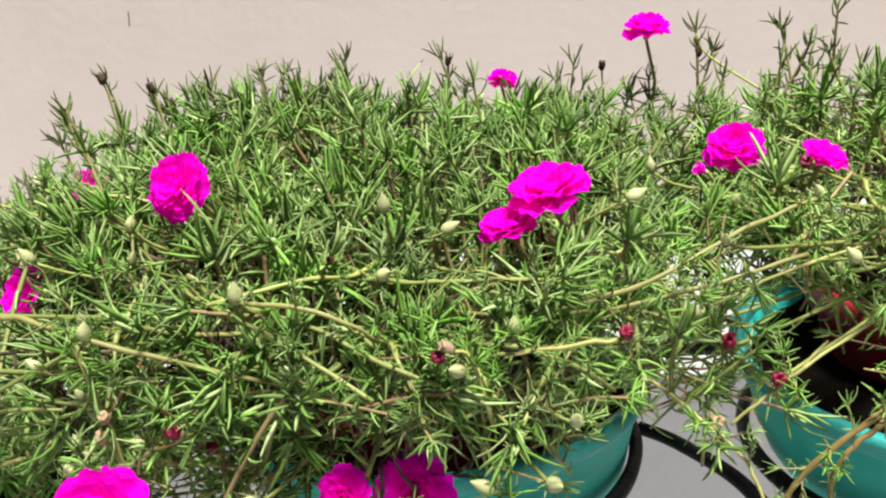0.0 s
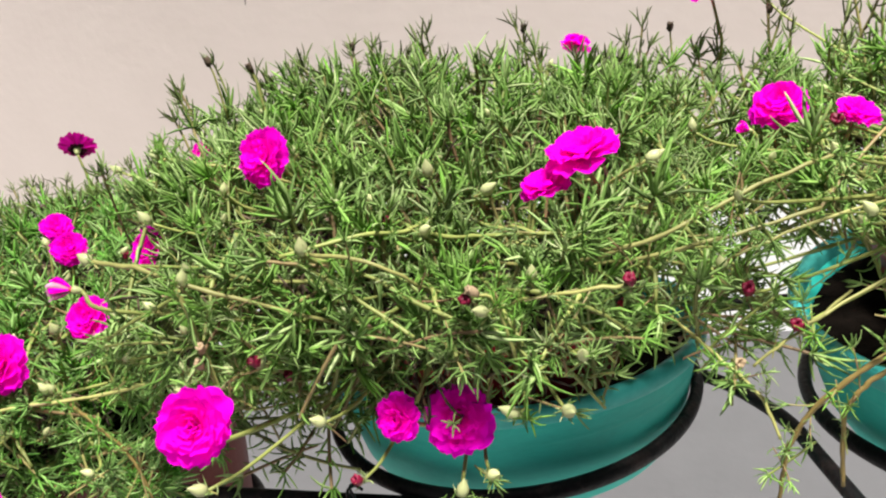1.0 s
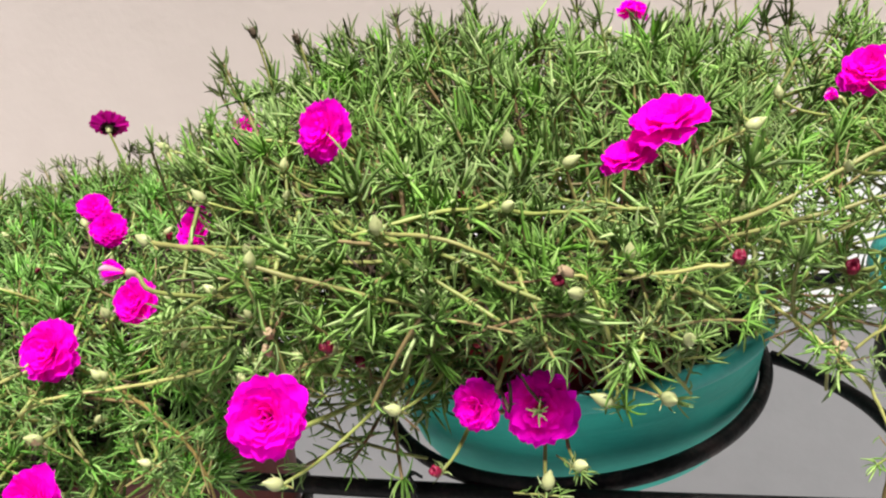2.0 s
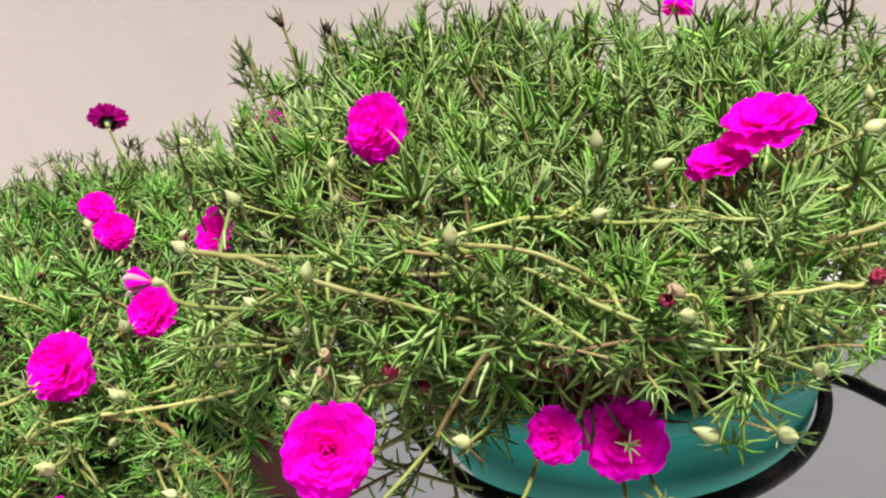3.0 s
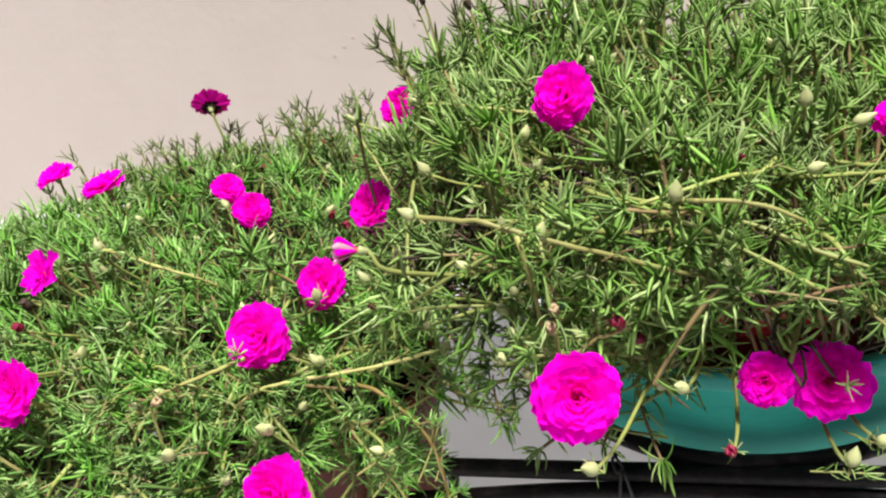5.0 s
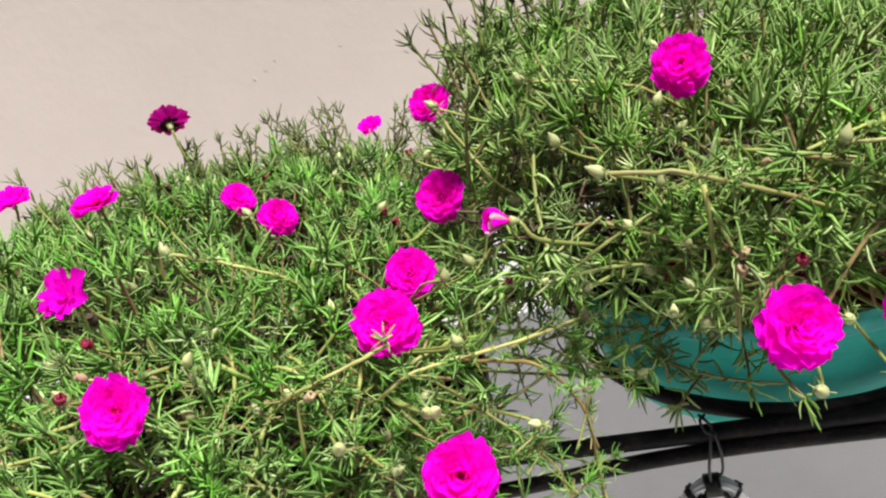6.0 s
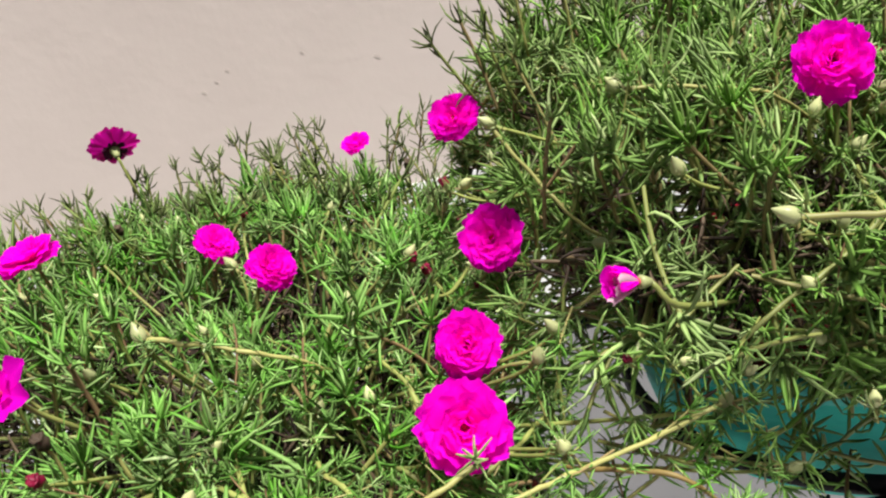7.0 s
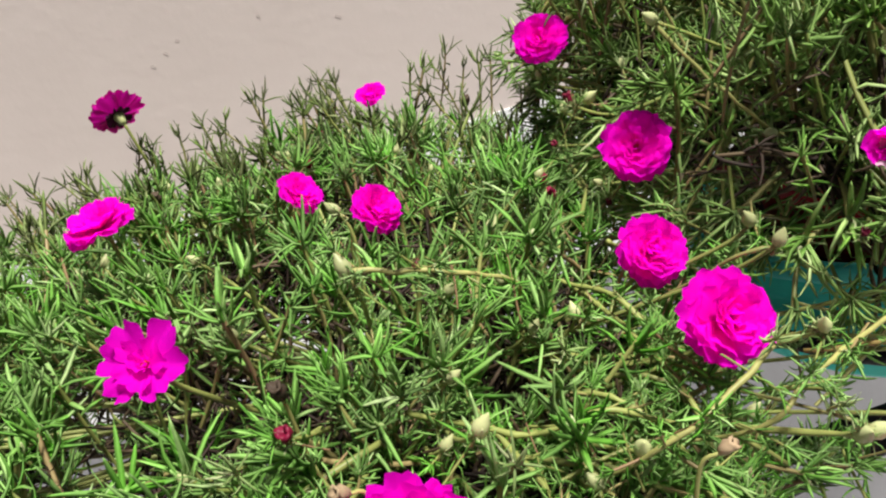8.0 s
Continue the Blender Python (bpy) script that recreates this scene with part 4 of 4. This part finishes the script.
runner(plant_c, [(-0.154, 0.432, 1.236), (-0.118, 0.424, 1.232), (-0.086, 0.422, 1.220), (-0.045, 0.435, 1.198), (-0.005, 0.470, 1.165), (0.0, 0.56, 1.12)], 0.0023, 2, 1, extra)
runner(plant_c, [(-0.023, 0.445, 1.224), (0.010, 0.440, 1.220), (0.035, 0.452, 1.200), (0.03, 0.52, 1.15)], 0.0019, 2, 2, extra)
runner(plant_c, [(0.03, 0.56, 1.17), (0.105, 0.500, 1.185), (0.165, 0.495, 1.200), (0.215, 0.520, 1.214), (0.256, 0.542, 1.220)], 0.0022, 3, 3, extra)
runner(plant_c, [(0.05, 0.58, 1.16), (0.12, 0.515, 1.178), (0.185, 0.507, 1.188), (0.245, 0.525, 1.196)], 0.0021, 3, 4, extra)
runner(plant_c, [(0.150, 0.447, 1.192), (0.115, 0.445, 1.190), (0.080, 0.470, 1.175), (0.05, 0.55, 1.13)], 0.0017, 1, 5, extra, label="reddish trailing stem")
runner(plant_c, [(-0.055, 0.425, 1.166), (-0.075, 0.420, 1.160), (-0.080, 0.440, 1.130), (-0.05, 0.52, 1.10)], 0.0016, 1, 6, extra)
runner(plant_c, [(-0.183, 0.553, 1.270), (-0.140, 0.548, 1.262), (-0.100, 0.560, 1.245), (-0.05, 0.60, 1.20)], 0.0019, 2, 7, extra)
runner(plant_c, [(-0.246, 0.585, 1.258), (-0.228, 0.572, 1.228), (-0.205, 0.560, 1.196), (-0.15, 0.60, 1.15)], 0.0019, 2, 8, extra)
runner(plant_c, [(0.15, 0.56, 1.13), (0.185, 0.515, 1.115), (0.205, 0.500, 1.098), (0.215, 0.49, 1.075)], 0.0018, 1, 9, extra, label="drooping leafy stem between the bowls")
runner(plant_c, [(0.14, 0.58, 1.16), (0.190, 0.545, 1.150), (0.230, 0.524, 1.128), (0.262, 0.55, 1.136)], 0.0018, 1, 10, extra, label="drooping leafy stem between the bowls")
for p in ((0.052, 0.86, 1.249), (-0.113, 0.80, 1.264), (0.164, 0.86, 1.269), (-0.209, 0.69, 1.322), (-0.176, 0.70, 1.310), (-0.154, 0.872, 1.302), (0.023, 0.893, 1.288)):
    dried(plant_c, p, (0.2 * math.sin(p[0] * 40), -0.1, 1), 0.0062)
for p in ((-0.087, 0.420, 1.181), (-0.089, 0.418, 1.172), (0.075, 0.430, 1.200), (-0.060, 0.46, 1.215)):
    dried(plant_c, p, (math.sin(p[0] * 70), -0.5, 0.8), 0.0055, True)
for p, d, size in (((0.046, 0.436, 1.121), (0.1, -0.8, 0.5), 0.55), ((0.105, 0.440, 1.165), (0.3, -0.7, 0.5), 0.8), ((0.020, 0.455, 1.205), (0, -0.6, 0.8), 0.8), ((-0.025, 0.50, 1.238), (-0.1, -0.5, 0.9), 0.8),
                   ((0.045, 0.445, 1.155), (-0.2, -0.8, 0.5), 0.85), ((-0.070, 0.43, 1.195), (-0.2, -0.7, 0.6), 0.8), ((0.115, 0.47, 1.205), (0.2, -0.6, 0.7), 0.8), ((-0.13, 0.47, 1.225), (-0.3, -0.5, 0.8), 0.75)):
    leaf_star(plant_c, p, d, size)
# tall sprigs that stand clear of the mat
for i in range(26):
    x = -0.215 + 0.37 * i / 25 + rng.gauss(0, 0.01)
    extra.append((14 + rng.randrange(4), aim(Vector((x, 0.885 - abs(x) * 0.35 + rng.gauss(0, 0.01), 1.272 - 0.10 * x + rng.uniform(-0.022, 0.014))) - plant_c.location, Vector((rng.gauss(0, 0.35), 0.1, 1)).normalized(), rng.uniform(0, 6.28), rng.uniform(0.75, 1.05))))
for x, y, z, dx, dy in ((-0.245, 0.690, 1.305, -0.3, 0), (-0.262, 0.680, 1.285, -0.4, 0), (-0.232, 0.670, 1.297, -0.1, 0), (-0.222, 0.64, 1.285, -0.3, 0), (-0.230, 0.730, 1.320, -0.3, 0), (-0.200, 0.745, 1.300, -0.2, 0), (-0.154, 0.872, 1.302, 0, 0), (-0.130, 0.868, 1.300, 0.3, 0), (-0.069, 0.866, 1.306, 0, 0), (0.023, 0.893, 1.288, 0.1, 0),
                        (0.124, 0.854, 1.262, 0, 0), (0.140, 0.86, 1.275, 0.2, 0), (-0.266, 0.716, 1.292, -0.5, 0), (-0.25, 0.70, 1.27, -0.6, -0.1), (0.02, 0.87, 1.295, -0.2, 0), (-0.24, 0.59, 1.264, -0.6, -0.2), (0.203, 0.856, 1.255, 0, 0)):
    extra.append((14 + int(abs(x) * 1000) % 4, aim(Vector((x, y, z)) - plant_c.location, Vector((dx, dy, 1)).normalized(), x * 70, 0.95)))

fill(plant_c, Mound((0.165, 0.80), 0.10, 0.105, 0.13, 0.10, lambda x, y: 1.245, lambda x, y: 1.15, 3.0), 130, 51, extra)
fill(plant_c, Mound((0.185, 0.545), 0.05, 0.055, 0.06, 0.07, lambda x, y: 1.165, lambda x, y: 1.085, 2.2), 22, 52, extra)
fill(plant_c, Mound((0.178, 0.640), 0.035, 0.035, 0.06, 0.06, lambda x, y: 1.125, lambda x, y: 1.065, 2.2), 44, 63, extra)
fill(plant_c, Mound((0.205, 0.63), 0.05, 0.045, 0.07, 0.07, lambda x, y: 1.205, lambda x, y: 1.125, 2.2), 50, 56, extra)
fill(plant_c, Mound((0.02, 0.60), 0.16, 0.13, 0.135, 0.08, lambda x, y: 1.15, lambda x, y: 1.085, 2.6), 14, 57, extra)
fill(plant_c, Mound((-0.175, 0.63), 0.085, 0.06, 0.15, 0.17, lambda x, y: 1.225, lambda x, y: 1.105, 2.6), 95, 58, extra)
fill(plant_c, Mound((-0.11, 0.575), 0.075, 0.11, 0.085, 0.09, lambda x, y: 1.13, lambda x, y: 1.075, 2.4), 38, 60, extra)
fill(plant_c, Mound((-0.120, 0.505), 0.05, 0.06, 0.035, 0.04, lambda x, y: 1.112, lambda x, y: 1.075, 2.2), 14, 61, extra)
fill(plant_c, Mound((-0.045, 0.525), 0.05, 0.05, 0.03, 0.04, lambda x, y: 1.125, lambda x, y: 1.08, 2.2), 24, 65, extra)
fill(plant_c, Mound((-0.075, 0.478), 0.055, 0.045, 0.03, 0.03, lambda x, y: 1.110, lambda x, y: 1.055, 2.2), 8, 66, extra)
fill(plant_c, Mound((0.125, 0.64), 0.06, 0.06, 0.11, 0.12, lambda x, y: 1.16, lambda x, y: 1.075, 2.4), 40, 53, extra)
grow(plant_c, MOUND_C, (0.005, 0.70, 1.075), 1280, 640, 12, 11, extra, HEADS, core=0.16, keep=lambda p, r: not (p.x > 0.13 and p.z < 1.17 and r.random() < 0.35))

# ---- the plant in the bowl beside it ----
plant_r = thing("moss_rose", "straggly moss rose with bare trailing stems in a teal bowl", "potted plant", pose(0.395, 0.70, 0.945), group="moss roses")
inner_pot(plant_r, (0.016, 0.045, 0.012), 0.118, 0.138, M_RED, (4, 5))
MOUND_R = Mound((0.43, 0.745), 0.215, 0.28, 0.235, 0.19, lambda x, y: 1.214 + 0.11 * max(0, y - 0.66), lambda x, y: 1.165, 2.8)
extra = []
CORE_R = (0.41, 0.70, 1.15)
for i, f in enumerate(FLOWERS_R):
    flower(plant_r, *f, CORE_R, 240 + i, extra)
for p in ((0.204, 0.513, 1.211), (0.228, 0.614, 1.203), (0.256, 0.542, 1.223), (0.271, 0.535, 1.189), (0.192, 0.550, 1.158), (0.181, 0.634, 1.225), (0.249, 0.883, 1.280)):
    bud(plant_r, p, Vector((rng.gauss(-0.3, 0.4), -0.4, 0.5)), rng.uniform(0.006, 0.009), CORE_R, rng)
for p in ((0.230, 0.524, 1.127), (0.265, 0.600, 1.225), (0.206, 0.525, 1.150)):
    bud(plant_r, p, Vector((rng.gauss(0, 0.4), -0.6, 0.1)), 0.010, CORE_R, rng, True)
for p, n in MOUND_R.scatter(34, rng):
    if not free(p, BLOOM_SIGHT_ROOM):
        continue
    bud(plant_r, p + n * 0.006, n + Vector((rng.gauss(0, 0.4), rng.gauss(0, 0.4), 0.3)), rng.uniform(0.0045, 0.0075), CORE_R, rng, rng.random() < 0.1)
runner(plant_r, [(0.40, 0.66, 1.10), (0.320, 0.520, 1.150), (0.269, 0.486, 1.128), (0.239, 0.482, 1.106), (0.221, 0.482, 1.080), (0.212, 0.482, 1.045), (0.208, 0.482, 1.00)], 0.0026, 6, 21, extra, M_TAN, "long bare brown stem drooping over the bowl")
runner(plant_r, [(0.40, 0.66, 1.10), (0.310, 0.525, 1.128), (0.274, 0.500, 1.113), (0.256, 0.496, 1.100), (0.248, 0.496, 1.080), (0.246, 0.496, 1.04)], 0.0026, -1, 22, extra, M_TAN, "long bare brown stem drooping over the bowl")
runner(plant_r, [(0.42, 0.66, 1.10), (0.33, 0.58, 1.150), (0.275, 0.548, 1.140), (0.230, 0.526, 1.122), (0.205, 0.52, 1.105)], 0.0017, 1, 23, extra, None, "leafy reddish stem hanging over the bowl")
runner(plant_r, [(0.42, 0.70, 1.12), (0.34, 0.62, 1.175), (0.285, 0.57, 1.182), (0.235, 0.545, 1.178), (0.20, 0.53, 1.17)], 0.0018, 4, 24, extra)
for x, y, z, dx in ((0.249, 0.883, 1.290, 0), (0.262, 0.88, 1.270, 0.3), (0.31, 0.84, 1.285, -0.2), (0.33, 0.83, 1.27, 0.4), (0.36, 0.86, 1.29, 0.1), (0.335, 0.80, 1.265, -0.3), (0.30, 0.80, 1.26, 0.2)):
    extra.append((14 + int(x * 1000) % 4, aim(Vector((x, y, z)) - plant_r.location, Vector((dx, 0, 1)).normalized(), x * 70, 1.0)))

dried(plant_r, (0.250, 0.883, 1.268), (0.1, 0, 1), 0.0065)
dried(plant_r, (0.196, 0.52, 1.107), (0.2, -0.6, 0.3), 0.0068, True)
grow(plant_r, MOUND_R, (0.41, 0.75, 1.06), 640, 260, 10, 12, extra, HEADS, trailing=55, core=0.15, keep=lambda p, r: not (0.27 < p.x < 0.43 and p.y < 0.72 and p.z < 1.26 and r.random() < 0.85))

# ---- the lower plant in the brown pot ----
plant_l = thing("moss_rose", "wide bushy moss rose full of magenta flowers in a brown pot", "potted plant", pose(POT_L.x, POT_L.y, 0.80), group="moss roses")
inner_pot(plant_l, (0, 0, 0.0), 0.130, 0.225, M_TERRA)
CLEAR_VIEW.append((Vector((-0.225, 0.56, 1.02)), 0.02))
MOUND_L = Mound((-0.47, 0.665), 0.40, 0.226, 0.285, 0.325, lambda x, y: 1.166 + 0.055 * (y - 0.55) - 0.03 * max(0, x + 0.33),
                lambda x, y: 0.985 + 0.09 * max(0, min(1, (x + 0.34) / 0.10)), 3.6)
extra = []
CORE_L = (-0.43, 0.64, 1.07)
for i, f in enumerate(FLOWERS_L):
    flower(plant_l, *f, CORE_L, 260 + i, extra)
BUDS_L = [
    (-0.264, 0.406, 1.125), (-0.314, 0.378, 1.129), (-0.289, 0.386, 1.105), (-0.436, 0.514, 1.213), (-0.407, 0.436, 1.168), (-0.350, 0.427, 1.139), (-0.418, 0.436, 1.131), (-0.249, 0.457, 1.140),
    (-0.269, 0.408, 1.124), (-0.211, 0.429, 1.092), (-0.140, 0.477, 1.085), (-0.251, 0.480, 1.174), (-0.250, 0.454, 1.142), (-0.350, 0.602, 1.170), (-0.407, 0.483, 1.162), (-0.368, 0.519, 1.179),
    (-0.392, 0.533, 1.176), (-0.238, 0.525, 1.163), (-0.171, 0.472, 1.135), (-0.308, 0.632, 1.180), (-0.501, 0.577, 1.170), (-0.48, 0.42, 1.165), (-0.43, 0.67, 1.185),
]
for i, p in enumerate(BUDS_L):
    d = (Vector(p) - Vector((-0.45, 0.66, 1.06))).normalized() + Vector((rng.gauss(0, 0.35), rng.gauss(0, 0.35), rng.gauss(0.2, 0.3)))
    bud(plant_l, p, d, rng.uniform(0.008, 0.0096) if i < 4 else rng.uniform(0.007, 0.0095), CORE_L, rng)
for p in ((-0.477, 0.459, 1.178), (-0.465, 0.395, 1.176), (-0.308, 0.632, 1.174), (-0.300, 0.640, 1.160), (-0.52, 0.40, 1.14), (-0.416, 0.859, 1.182), (-0.26, 0.62, 1.165)):
    bud(plant_l, p, Vector((rng.gauss(0, 0.5), -0.5, 0.5)), 0.009, CORE_L, rng, True)
for p, n in MOUND_L.scatter(100, rng):
    if not free(p, BLOOM_SIGHT_ROOM):
        continue
    bud(plant_l, p + n * 0.006, n + Vector((rng.gauss(0, 0.4), rng.gauss(0, 0.4), 0.3)), rng.uniform(0.0045, 0.0075), CORE_L, rng, rng.random() < 0.1)
runner(plant_l, [(-0.436, 0.514, 1.211), (-0.410, 0.510, 1.204), (-0.382, 0.509, 1.192), (-0.360, 0.525, 1.170), (-0.36, 0.57, 1.12)], 0.0021, 2, 31, extra)
runner(plant_l, [(-0.171, 0.472, 1.135), (-0.205, 0.460, 1.133), (-0.245, 0.445, 1.135), (-0.275, 0.432, 1.138), (-0.300, 0.430, 1.125), (-0.34, 0.50, 1.08)], 0.0021, 3, 32, extra)
runner(plant_l, [(-0.25, 0.47, 1.12), (-0.205, 0.440, 1.125), (-0.186, 0.440, 1.100), (-0.180, 0.440, 1.080), (-0.179, 0.440, 1.045), (-0.178, 0.44, 1.01)], 0.0020, 5, 33, extra, M_TAN, "bare brown stem drooping beside the pot")
runner(plant_l, [(-0.22, 0.52, 1.11), (-0.175, 0.485, 1.095), (-0.140, 0.478, 1.086)], 0.0015, 4, 34, extra)
runner(plant_l, [(-0.30, 0.52, 1.10), (-0.235, 0.45, 1.085), (-0.205, 0.43, 1.060), (-0.195, 0.425, 1.03)], 0.0016, 6, 35, extra)
runner(plant_l, [(-0.251, 0.480, 1.172), (-0.268, 0.492, 1.165), (-0.290, 0.520, 1.140)], 0.0016, 1, 36, extra)
for x, y, z, dx in ((-0.390, 0.947, 1.208, -0.1), (-0.403, 0.944, 1.212, -0.3), (-0.465, 0.914, 1.220, -0.1), (-0.455, 0.918, 1.216, 0.3), (-0.518, 0.970, 1.200, -0.2), (-0.562, 0.930, 1.20, 0.1), (-0.560, 0.925, 1.215, 0.2), (-0.617, 0.873, 1.205, 0), (-0.66, 0.90, 1.20, -0.2), (-0.70, 0.80, 1.225, -0.3), (-0.34, 0.95, 1.20, 0.4)):
    extra.append((14 + int(-x * 1000) % 4, aim(Vector((x, y, z)) - plant_l.location, Vector((dx, 0, 1)).normalized(), x * 70, 0.95)))
runner(plant_l, [(-0.286, 0.436, 1.157), (-0.312, 0.424, 1.152), (-0.345, 0.420, 1.142), (-0.38, 0.45, 1.11)], 0.0022, 3, 37, extra)
for i in range(26):
    x = -0.72 + 0.40 * i / 25 + rng.gauss(0, 0.01)
    extra.append((14 + rng.randrange(4), aim(Vector((x, 0.955 - abs(x + 0.47) * 0.3 + rng.gauss(0, 0.012), 1.194 + 0.03 * (x + 0.5) + rng.uniform(-0.02, 0.016))) - plant_l.location, Vector((rng.gauss(0, 0.35), 0.1, 1)).normalized(), rng.uniform(0, 6.28), rng.uniform(0.7, 1.0))))
for i in range(9):
    x = -0.345 + 0.012 * i
    extra.append((14 + rng.randrange(4), aim(Vector((x, 0.915 + rng.gauss(0, 0.015), 1.196 + rng.uniform(-0.02, 0.012))) - plant_l.location, Vector((rng.gauss(0.1, 0.3), 0.1, 1)).normalized(), rng.uniform(0, 6.28), rng.uniform(0.8, 1.05))))
for p in ((-0.305, 0.80, 1.190), (-0.622, 0.75, 1.180), (-0.602, 0.70, 1.177), (-0.683, 0.80, 1.178), (-0.475, 0.47, 1.190), (-0.55, 0.80, 1.19)):
    dried(plant_l, p, (0.3 * math.sin(p[0] * 40), -0.3, 1), 0.0068)
for p in ((-0.424, 0.90, 1.178), (-0.33, 0.40, 1.150), (-0.46, 0.415, 1.178)):
    dried(plant_l, p, (math.sin(p[0] * 70), -0.4, 0.8), 0.0055, True)
for p, d, size in (((-0.287, 0.430, 1.163), (0.1, -0.8, 0.5), 0.75), ((-0.319, 0.40, 1.118), (0, -0.7, 0.6), 0.8), ((-0.40, 0.42, 1.160), (0.1, -0.6, 0.7), 0.85), ((-0.265, 0.425, 1.125), (0.2, -0.7, 0.5), 0.7),
                   ((-0.36, 0.47, 1.165), (0, -0.5, 0.8), 0.8), ((-0.50, 0.46, 1.170), (-0.1, -0.5, 0.8), 0.8)):
    leaf_star(plant_l, p, d, size)
fill(plant_l, Mound((-0.46, 0.47), 0.22, 0.16, 0.085, 0.10, lambda x, y: 1.125, lambda x, y: 1.04, 2.6), 90, 59, extra)
fill(plant_l, Mound((-0.27, 0.485), 0.075, 0.055, 0.05, 0.05, lambda x, y: 1.068, lambda x, y: 1.005, 2.2), 46, 62, extra)
fill(plant_l, Mound((-0.32, 0.50), 0.09, 0.075, 0.07, 0.06, lambda x, y: 1.085, lambda x, y: 0.985, 2.2), 70, 55, extra)
fill(plant_l, Mound((-0.225, 0.54), 0.05, 0.050, 0.09, 0.10, lambda x, y: 1.145, lambda x, y: 1.045, 2.4), 20, 54, extra)
fill(plant_l, Mound((-0.205, 0.76), 0.06, 0.06, 0.13, 0.13, lambda x, y: 1.165, lambda x, y: 1.02, 2.4), 190, 64, extra)
grow(plant_l, MOUND_L, (POT_L.x, POT_L.y, 1.025), 2000, 560, 12, 13, extra, HEADS, trailing=60, sparse=-0.05, core=0.4, leaf=M_LEAF_LUSH)
